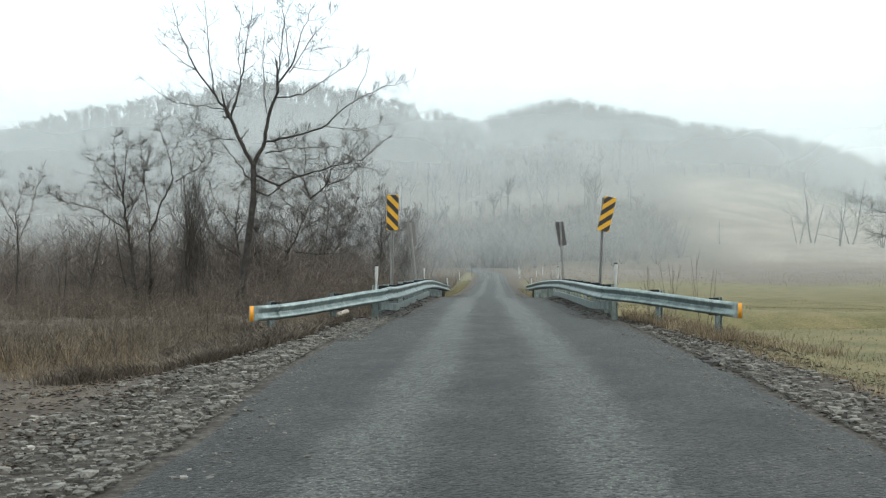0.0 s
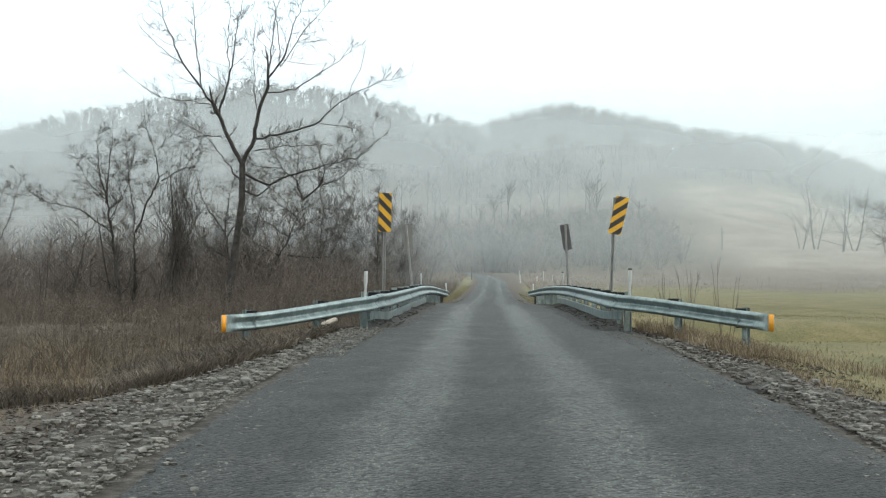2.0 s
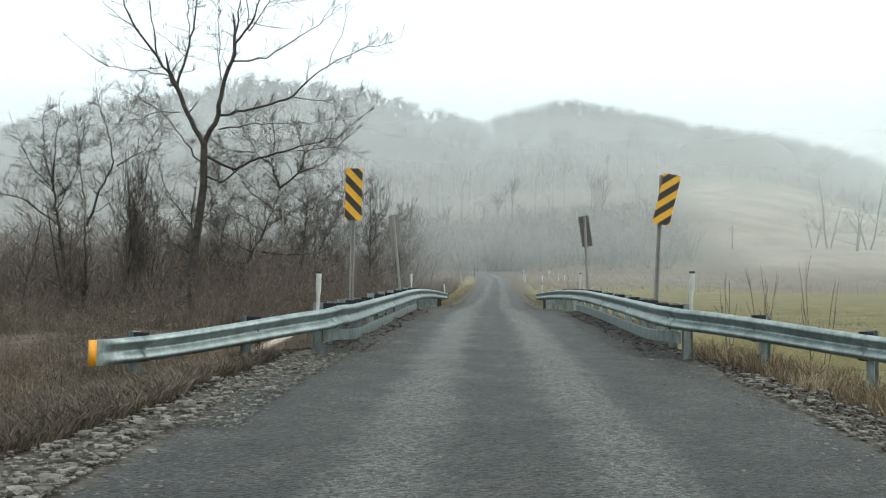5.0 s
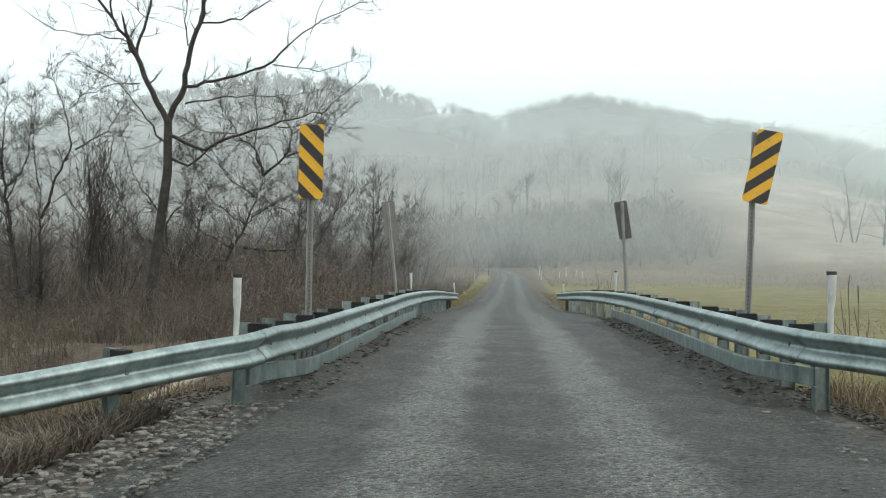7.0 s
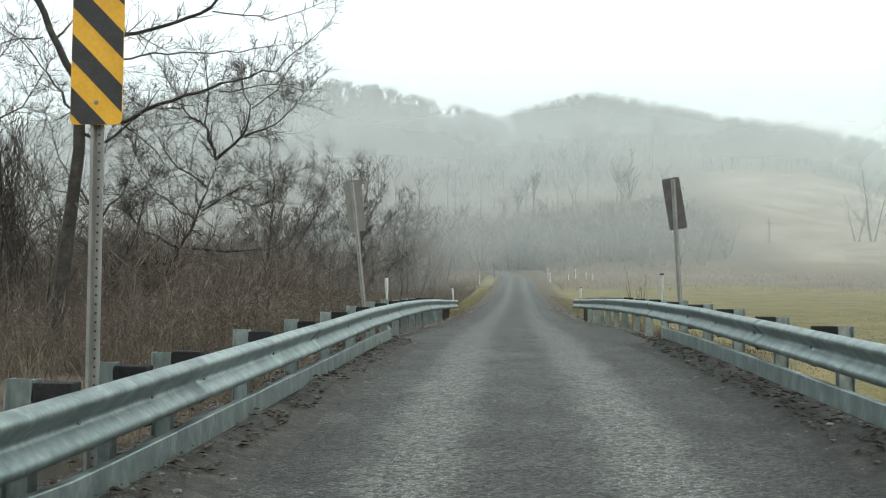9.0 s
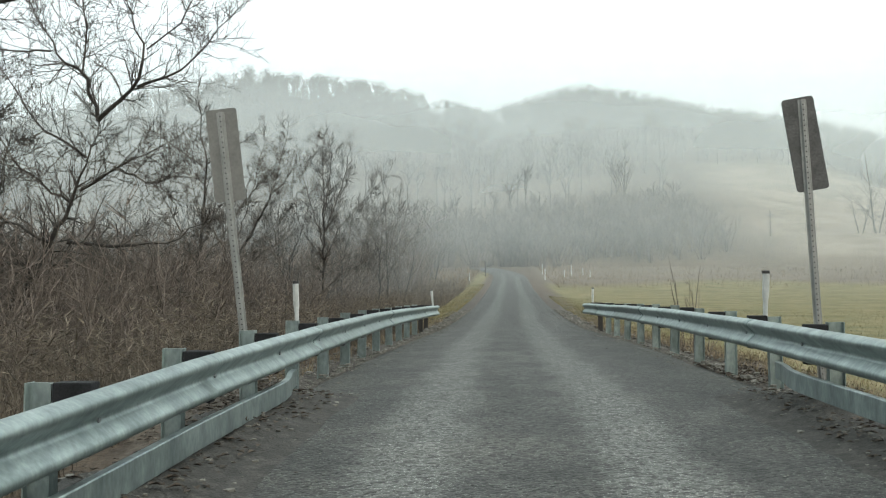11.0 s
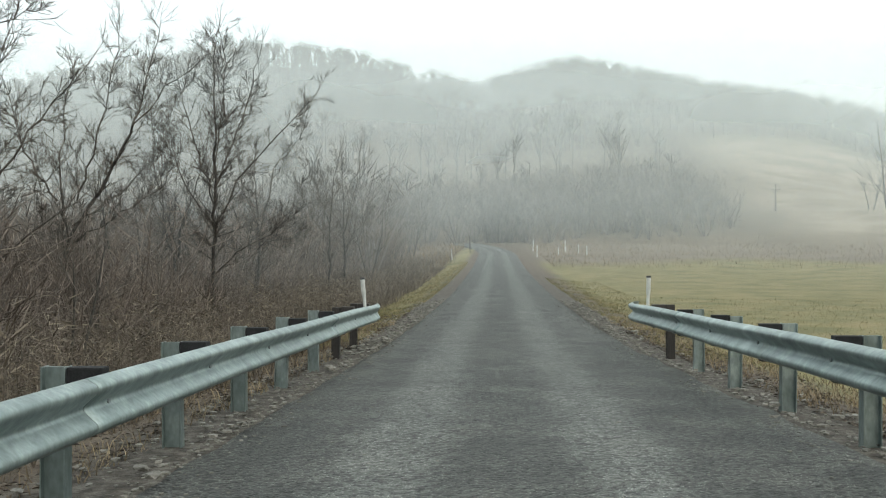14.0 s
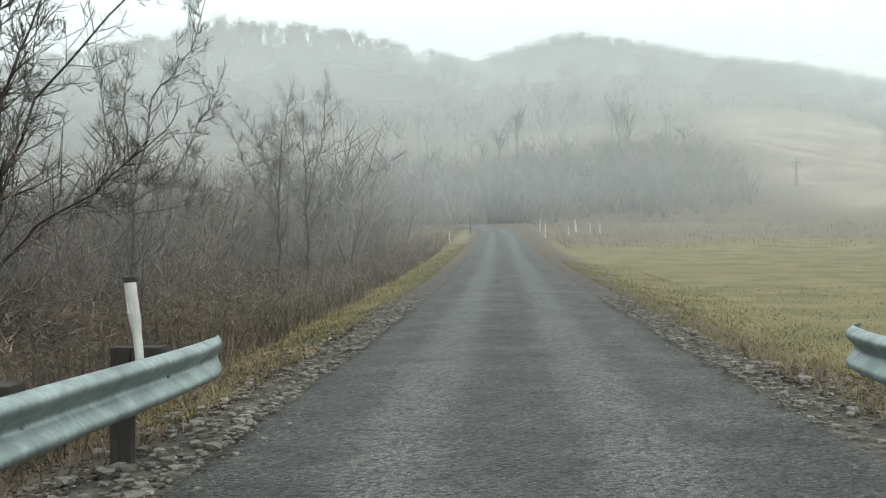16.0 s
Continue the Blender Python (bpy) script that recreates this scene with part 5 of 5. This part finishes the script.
stuff("straw_grass", [blades(34000, left_of(9.0, 22, lambda y: bank(y) + np.interp(y, [9, 10.5, 15.5, 17], [-0.3, 0.7, 0.7, -0.2]), 7.0), (0.12, 0.5), (0.006, 0.014), (0.2, 1.0), 3, 1.8),
                      blades(20000, left_of(-3, 11, lambda y: 0.9 + 0 * y, 6.5), (0.03, 0.1), (0.006, 0.015), (0.4, 1.3), 34, 2),
                      blades(5000, left_of(50, 95, lambda y: 1.1 + 0 * y, 2.0, 1.3), (0.05, 0.16), (0.007, 0.016), (0.3, 0.9), 14, 1),
                      blades(6500, left_of(34, 58, lambda y: 0.45 + 0 * y, 2.0), (0.06, 0.28), (0.006, 0.014), (0.3, 1.0), 4, 1),
                      blades(9000, right_of(-3, 12, lambda y: 1.0 + 0 * y, 3.5), (0.04, 0.16), (0.006, 0.014), (0.3, 1.0), 15, 1),
                      blades(8000, right_of(12.2, 19, lambda y: np.interp(y, [11, 13, 19], [1.2, 0.7, 0.4]), 2.6), (0.08, 0.42), (0.006, 0.014), (0.2, 0.9), 5, 1),
                      blades(8000, right_of(31, 60, lambda y: 0.5 + 0 * y, 1.8), (0.06, 0.26), (0.006, 0.014), (0.3, 0.9), 6, 1)],
      M_STRAW, "bleached straw-coloured grass on the banks", "grass")
stuff("field_edge_weeds", [blades(14000, right_of(112, 188, lambda y: 2.5 + 0 * y, 80), (0.12, 0.5), (0.02, 0.05), (0.1, 0.7), 21, 1), blades(5000, left_of(110, 180, lambda y: 2.5 + 0 * y, 40), (0.3, 1.0), (0.03, 0.07), (0.1, 0.6), 22, 1)],
      M_STRAW, "brown dead weeds along the far edge of the field", "weeds")


def leaf_litter(region, n, seed, side=0):
    """Curled fallen leaves, each two small faces bent along the rib; side: on the grit bank of that rail."""
    rg = np.random.default_rng(seed)
    x, y = region(rg, n)
    z = np.where((x > np.interp(y, EDGE_Y, EDGE_L)) & (x < np.interp(y, EDGE_Y, EDGE_R)), road_z(y), ground_z(x, y))
    if side:
        x, y, z = np.array([grit_point(side, b, 0.5 * rg.uniform(-0.5, 1)) for b in y]).T
    a, s = rg.uniform(0, 6.28, n), rg.uniform(0.018, 0.045, n)
    z = z + rg.uniform(0.005, 0.03, n)
    v = np.empty((n, 4, 3))
    for k, (u, w, h) in enumerate(((-1, 0, 0), (0, -0.6, 0.4), (1, 0, 0.1), (0, 0.6, 0.45))):
        v[:, k, 0] = x + s * (u * np.cos(a) - w * np.sin(a))
        v[:, k, 1] = y + s * (u * np.sin(a) + w * np.cos(a))
        v[:, k, 2] = z + s * h
    b = np.arange(n) * 4
    return v.reshape(-1, 3), np.concatenate([np.stack([b, b + 1, b + 2], 1), np.stack([b, b + 2, b + 3], 1)])


stuff("leaf_litter", [leaf_litter(left_of(17.4, 32, lambda y: 0 * y, 1), 1100, 7, -1), leaf_litter(right_of(17.4, 32, lambda y: 0 * y, 1), 1100, 8, 1),
                      leaf_litter(left_of(10.5, 21, lambda y: 0.5 + 0 * y, 3.0), 4500, 1), leaf_litter(right_of(-4, 12, lambda y: -0.1 + 0 * y, 1.3), 700, 9), leaf_litter(right_of(11, 20, lambda y: 0.2 + 0 * y, 2.2), 3500, 2), leaf_litter(left_of(30, 62, lambda y: 0.5 + 0 * y, 1.8), 5500, 3),
                      leaf_litter(right_of(30, 56, lambda y: 0.4 + 0 * y, 1.2), 3000, 4), leaf_litter(right_of(33.4, 36.2, lambda y: -0.1 + 0 * y, 0.9), 900, 10), leaf_litter(right_of(-3, 10, lambda y: 0.9 + 0 * y, 2.5), 900, 5), leaf_litter(left_of(-4, 11, lambda y: 0.8 + 0 * y, 5.0), 4500, 6)],
      M_LEAF, "brown fallen leaves on the banks and round the posts", "leaves")
stuff("pasture_grass", [blades(32000, right_of(2, 75, lambda y: 1.3 + 0 * y, 22, 1.0), (0.04, 0.12), (0.008, 0.02), (0.3, 1.0), 7),
                        blades(22000, left_of(53, 120, lambda y: 0.6 + 0 * y, 1.8, 1.5), (0.04, 0.13), (0.008, 0.02), (0.3, 1.0), 8),
                        blades(16000, right_of(50, 90, lambda y: 0.6 + 0 * y, 3.0, 1.3), (0.04, 0.11), (0.008, 0.02), (0.3, 1.0), 9)],
      M_GRASS, "short yellow-green winter pasture grass", "grass")


def sapling(x, y, h, seed, n=4):
    """A clump of bare upright stalks."""
    rg = np.random.default_rng(seed)
    clump = thing("sapling", "clump of thin bare brown stalks behind the guardrail", "sapling", "saplings by the rail", at=pose(x, y, rest(x, y)))
    for _ in range(n):
        a = rg.uniform(0, 6.28)
        segs = []
        branch(rg, segs, np.array([0.12 * math.cos(a), 0.12 * math.sin(a), -0.05]), unit(np.array([0.12 * math.cos(a), 0.12 * math.sin(a), 1])), h * rg.uniform(0.6, 1.0), 0.009, 1, 2, 0.8, 0.05, 0.05, (0.2, 0.6), 0.5)
        v, f = limb_arrays(segs)
        part("stalk", mesh_of("stalk", v, f, M_BRUSH), None, clump)


for i, (x, y, h) in enumerate(((3.0, 38.3, 1.1), (3.03, 39.75, 2.2), (3.12, 40.2, 1.5), (4.6, 19.2, 2.2), (5.2, 18.6, 2.0), (4.1, 19.9, 1.7), (-3.9, 18.2, 1.3), (-6.3, 11.5, 1.2))):
    sapling(x, y, h, 300 + i)


# ---- loose stone on the shoulders ----
def stone_proto(seed):
    rg = np.random.default_rng(seed)
    bm = bmesh.new()
    bmesh.ops.create_icosphere(bm, subdivisions=1, radius=0.5)
    for v in bm.verts:
        v.co = Vector((v.co.x * rg.uniform(0.7, 1.25), v.co.y * rg.uniform(0.6, 1.1), max(-0.1, min(0.13, v.co.z * rg.uniform(0.3, 0.8)))))
    vs = np.array([v.co[:] for v in bm.verts])
    fs = np.array([[v.index for v in f.verts] for f in bm.faces])
    bm.free()
    return vs, fs


STONES = [stone_proto(i) for i in range(8)]


def stone_field(sampler, n, size, seed):
    rg = np.random.default_rng(seed)
    x, y = sampler(rg, n)
    s = rg.gamma(3.0, 1.0, n) / 3.0 * size
    out = []
    for k, proto in enumerate(STONES):
        sel = np.arange(n) % len(STONES) == k
        on_road = (x[sel] > np.interp(y[sel], EDGE_Y, EDGE_L)) & (x[sel] < np.interp(y[sel], EDGE_Y, EDGE_R))
        out.append(scatter(proto, x[sel], y[sel], s[sel], rg.uniform(0, 6.28, sel.sum()), np.where(on_road, road_z(y[sel]) + 0.012, ground_z(x[sel], y[sel])) + 0.02 * s[sel] / size))
    return out


near_l = lambda y: 0.05 + 0 * y  # noqa: E731
gravel = stone_field(left_of(-4, 8.2, near_l, 1.4), 4200, 0.038, 1) + stone_field(left_of(8, 17, near_l, 0.7), 1500, 0.043, 11) + stone_field(left_of(7, 10, near_l, 0.9), 500, 0.036, 12) + stone_field(left_of(-6, 6, near_l, 4.2), 1400, 0.034, 2)
gravel += stone_field(right_of(-4, 15.5, near_l, 1.0), 4000, 0.045, 3) + stone_field(left_of(32, 66, lambda y: -0.12 + 0 * y, 1.0, 1.1), 2500, 0.042, 4)
gravel += stone_field(left_of(50, 68, lambda y: -0.08 + 0 * y, 0.9), 1500, 0.05, 14) + stone_field(right_of(53, 68, lambda y: -0.08 + 0 * y, 0.7), 900, 0.05, 15)
gravel += stone_field(right_of(32, 66, lambda y: -0.12 + 0 * y, 0.8, 1.1), 1900, 0.042, 5)
chips = []
for k, (where, cnt) in enumerate(((left_of(-5, 18, lambda y: -0.55 + 0 * y, 0.75), 1500), (right_of(-5, 18, lambda y: -0.55 + 0 * y, 0.75), 1500), (left_of(31, 66, lambda y: -0.4 + 0 * y, 0.6), 1000), (right_of(31, 66, lambda y: -0.4 + 0 * y, 0.6), 1000))):
    rg = np.random.default_rng(70 + k)
    x, y = where(rg, cnt)
    x = x if k % 2 else np.minimum(x, -1.6)
    sz = rg.gamma(2.5, 1.0, cnt) / 2.5 * 0.022
    chips.append(scatter(STONES[k], x, y, sz, rg.uniform(0, 6.28, cnt), road_z(y) + 0.012))
for side in (-1, 1):
    rg = np.random.default_rng(80 + side)
    spots = np.array([grit_point(side, rg.uniform(17.2, 32.4), -0.45 + 0.95 * rg.uniform(0, 1) ** 0.7) for _ in range(1100)])
    gravel.append(scatter(STONES[2 + side], spots[:, 0], spots[:, 1], rg.gamma(2.5, 1.0, 1100) / 2.5 * 0.028, rg.uniform(0, 6.28, 1100), spots[:, 2]))
gravel += stone_field(left_of(10.5, 17, lambda y: -0.5 + 0 * y, 0.8), 900, 0.036, 13)
rg = np.random.default_rng(95)
x, y = rg.uniform(-2.0, 2.3, 2600), rg.uniform(-2, 60, 2600)
chips.append(scatter(STONES[5], x, y, rg.gamma(2.5, 1.0, 2600) / 2.5 * 0.014, rg.uniform(0, 6.28, 2600), road_z(y) + 0.03))
gravel += chips
bed = thing("shoulder_gravel", "loose broken limestone and chips along the edge of the lane", "gravel")
loose = stuff("loose_stone", gravel, M_STONE, "", "")
loose.parent = bed
stone_meshes = [mesh_of("stone", v, f, M_STONE) for v, f in STONES]
rg = np.random.default_rng(90)
sx, sy = left_of(-1.5, 7, lambda y: 0.1 + 0 * y, 1.7)(rg, 290)
for k, (x, y) in enumerate(zip(sx, sy)):
    d = rg.gamma(4, 1) / 4 * 0.055
    part("stone", stone_meshes[k % 8], None, bed, "", pose(x, y, rest(x, y) + 0.012, rg.uniform(-8, 8), rg.uniform(-8, 8), rg.uniform(0, 360)) @ Matrix.Diagonal((d, d, d, 1)))

# dark clods added in place of an eroded soil patch and its shadow
for x, y, d, turn in ((2.98, 8.55, 0.3, 20), (3.12, 8.2, 0.22, 75), (2.92, 7.75, 0.34, 140), (3.05, 7.35, 0.24, 210), (2.86, 7.05, 0.2, 260)):
    clod = new("asphalt_clod", mesh_of("asphalt_clod", *STONES[int(turn) % 8], M_GRIT))
    clod.matrix_basis = pose(x, y, float(road_z(y)) - 0.03, 4, -3, turn) @ Matrix.Diagonal((d, d, d * 1.3, 1))
    tagged(clod, "dark clod standing in for an eroded, shadowed soil patch at the road edge", "asphalt clod", "clods at the road edge")

low_end, high_end = Vector((-4.7, 18.3, -0.5)), Vector((-3.8, 20.5, 0.13))
bm = bmesh.new()
n = 9
rings = []
for i in range(n):
    t = i / (n - 1)
    r = 0.1 - 0.035 * t + 0.008 * math.sin(9 * t)
    rings.append([bm.verts.new((r * math.cos(a) * (1 + 0.12 * math.sin(3 * a + 4 * t)), r * 0.8 * math.sin(a) + 0.05 * math.sin(3 * t), t * (high_end - low_end).length)) for a in np.arange(10) * 0.6283])
for r0, r1 in zip(rings, rings[1:]):
    for k in range(10):
        bm.faces.new((r0[k], r0[(k + 1) % 10], r1[(k + 1) % 10], r1[k]))
bm.faces.new(rings[0][::-1])
bm.faces.new(rings[-1])
log = new("fallen_log", shared("fallen_log", bm, M_LOG))
log.matrix_basis = Matrix.Translation(low_end) @ (high_end - low_end).to_track_quat("Z", "Y").to_matrix().to_4x4()
tagged(log, "bleached fallen log propped on the bank below the guardrail", "log")

# ---- far things ----
pole_x, pole_y = 50.8, 211.4
pz = rest(pole_x, pole_y)
pole = thing("utility_pole", "weathered wooden utility pole at the foot of the hill", "utility pole", at=pose(pole_x, pole_y, pz - 0.3))
bm = bmesh.new()
bmesh.ops.create_cone(bm, cap_ends=True, segments=10, radius1=0.17, radius2=0.11, depth=15.2 - pz, matrix=Matrix.Translation((0, 0, (15.2 - pz) / 2)))
part("shaft", bm, M_POLE, pole)
part("crossarm", box(1.8, 0.1, 0.12, 0.01, (0, -0.16, 14.2 - pz)), M_POLE, pole)
for x in (-0.75, 0.0, 0.75):
    part("insulator", prism([(x + 0.06 * math.cos(a), -0.16 + 0.06 * math.sin(a)) for a in np.linspace(0, 5.5, 8)], 14.26 - pz, 14.44 - pz), M_WHITE, pole)

for i, (x, y, h, w) in enumerate(((-4.6, 128, 1.1, 0.06), (-3.3, 146, 1.9, 0.08), (3.9, 132, 1.2, 0.06), (4.2, 150, 1.4, 0.06), (6.6, 140, 0.9, 0.06), (8.2, 152, 1.3, 0.06), (9.3, 146, 1.0, 0.06), (9.9, 142, 0.9, 0.06), (8.0, 148, 0.9, 0.06))):
    st = new("marker_stake", shared("marker_stake", box(w, w, h + 0.3, 0.012, (0, 0, h / 2 - 0.15)), M_WOODPOST if i == 1 else M_WHITE))
    st.matrix_basis = pose(x, y, rest(x, y), 0, random.uniform(-3, 3), random.uniform(0, 90))
    tagged(st, "dark timber stake beside the far lane" if i == 1 else "small white marker stake at the field's edge", "stake", "marker stakes at the field edge")


def far_tree(seed):
    """A bare woodland tree of unit height: a clear bole under a rounded crown of fine branches."""
    rg = np.random.default_rng(seed)
    segs = [(0, 0, -0.03, 0.01, 0, 0.42, 0.015, 0.012), (0.01, 0, 0.42, 0.0, 0.01, 0.9, 0.012, 0.0)]
    for _ in range(11):
        z = rg.uniform(0.3, 0.72)
        a = rg.uniform(0, 6.28)
        tip = np.array([0.0, 0.0, 0.68]) + np.array([0.24 * math.cos(a), 0.24 * math.sin(a), 0.3]) * np.array([1, 1, rg.uniform(-0.1, 1.0)]) * rg.uniform(0.7, 1.0)
        tip[2] = max(tip[2], z + 0.08)
        root = np.array([0.0, 0.0, z])
        segs.append((*root, *tip, 0.012, 0.0))
        for _ in range(2):
            t, b = rg.uniform(0.35, 0.85), rg.uniform(0, 6.28)
            p = root + (tip - root) * t
            q = p + np.array([0.1 * math.cos(b), 0.1 * math.sin(b), rg.uniform(0.03, 0.13)])
            segs.append((*p, *q, 0.0085, 0.0))
    return limb_arrays(np.array([(*q, 0) for q in segs]))


FAR = [far_tree(i) for i in range(6)]
LOW = [far_brush(40 + i) for i in range(4)]
rng = np.random.default_rng(8)
n = 3700
wy = 190 + 330 * rng.uniform(0, 1, n) ** 0.85
wy[:1900] = rng.uniform(400, 515, 1900)
wy[1900:2600] = rng.uniform(462, 502, 700)
wx = rng.uniform(-1, 1, n) * (wy * 0.62 + 20)
in_hay = (wx - 0.12 * (wy - 200) > 32) & (wy < 345 - 0.15 * wx)
clear = (np.abs(wx - 8) < 26) & (wy > 252) & (wy < 322) & (rng.uniform(0, 1, n) < 0.45)
keep = ~((wx > 40) & (wx < 60) & (wy < 345)) & ~in_hay & ~clear
wx, wy = wx[keep], wy[keep]
ex = np.concatenate([rng.uniform(-70, 40, 420), rng.uniform(-230, -9, 520), rng.normal(0, 3, 60)])
ey = np.concatenate([rng.uniform(186, 236, 420), rng.uniform(95, 230, 520), rng.uniform(178, 190, 60)])
ux = rng.uniform(-1, 1, 1350)
uy = rng.uniform(318, 505, 1350)
ux = ux * (uy * 0.6 + 10)
open_field = (ux - 0.12 * (uy - 200) > 32) & (uy < 350 - 0.15 * ux)
ex, ey = np.concatenate([ex, ux[~open_field]]), np.concatenate([ey, uy[~open_field]])
ok = ~((ey < 176) & (ex > -9)) & (np.abs(ex) + 0 * ey > np.where(ey < 184, 4.5, 0))
ex, ey = ex[ok], ey[ok]
hh = np.where(wy < 240, rng.uniform(7, 12, len(wx)), rng.uniform(11, 17, len(wx)))
hh = np.where((wy > 462) & (wy < 502) & (rng.uniform(0, 1, len(wx)) < 0.45), hh * 0.5, hh)
chunks = []
eh = np.where(ey < 300, rng.uniform(5.5, 11, len(ex)), rng.uniform(6, 12, len(ex)))
for k, proto in enumerate(LOW):
    sel = np.arange(len(ex)) % len(LOW) == k
    chunks.append(scatter(proto, ex[sel], ey[sel], eh[sel], rng.uniform(0, 6.28, sel.sum()), ground_z(ex[sel], ey[sel])))
for k, proto in enumerate(FAR):
    sel = np.arange(len(wx)) % len(FAR) == k
    chunks.append(scatter(proto, wx[sel], wy[sel], hh[sel], rng.uniform(0, 6.28, sel.sum()), ground_z(wx[sel], wy[sel])))
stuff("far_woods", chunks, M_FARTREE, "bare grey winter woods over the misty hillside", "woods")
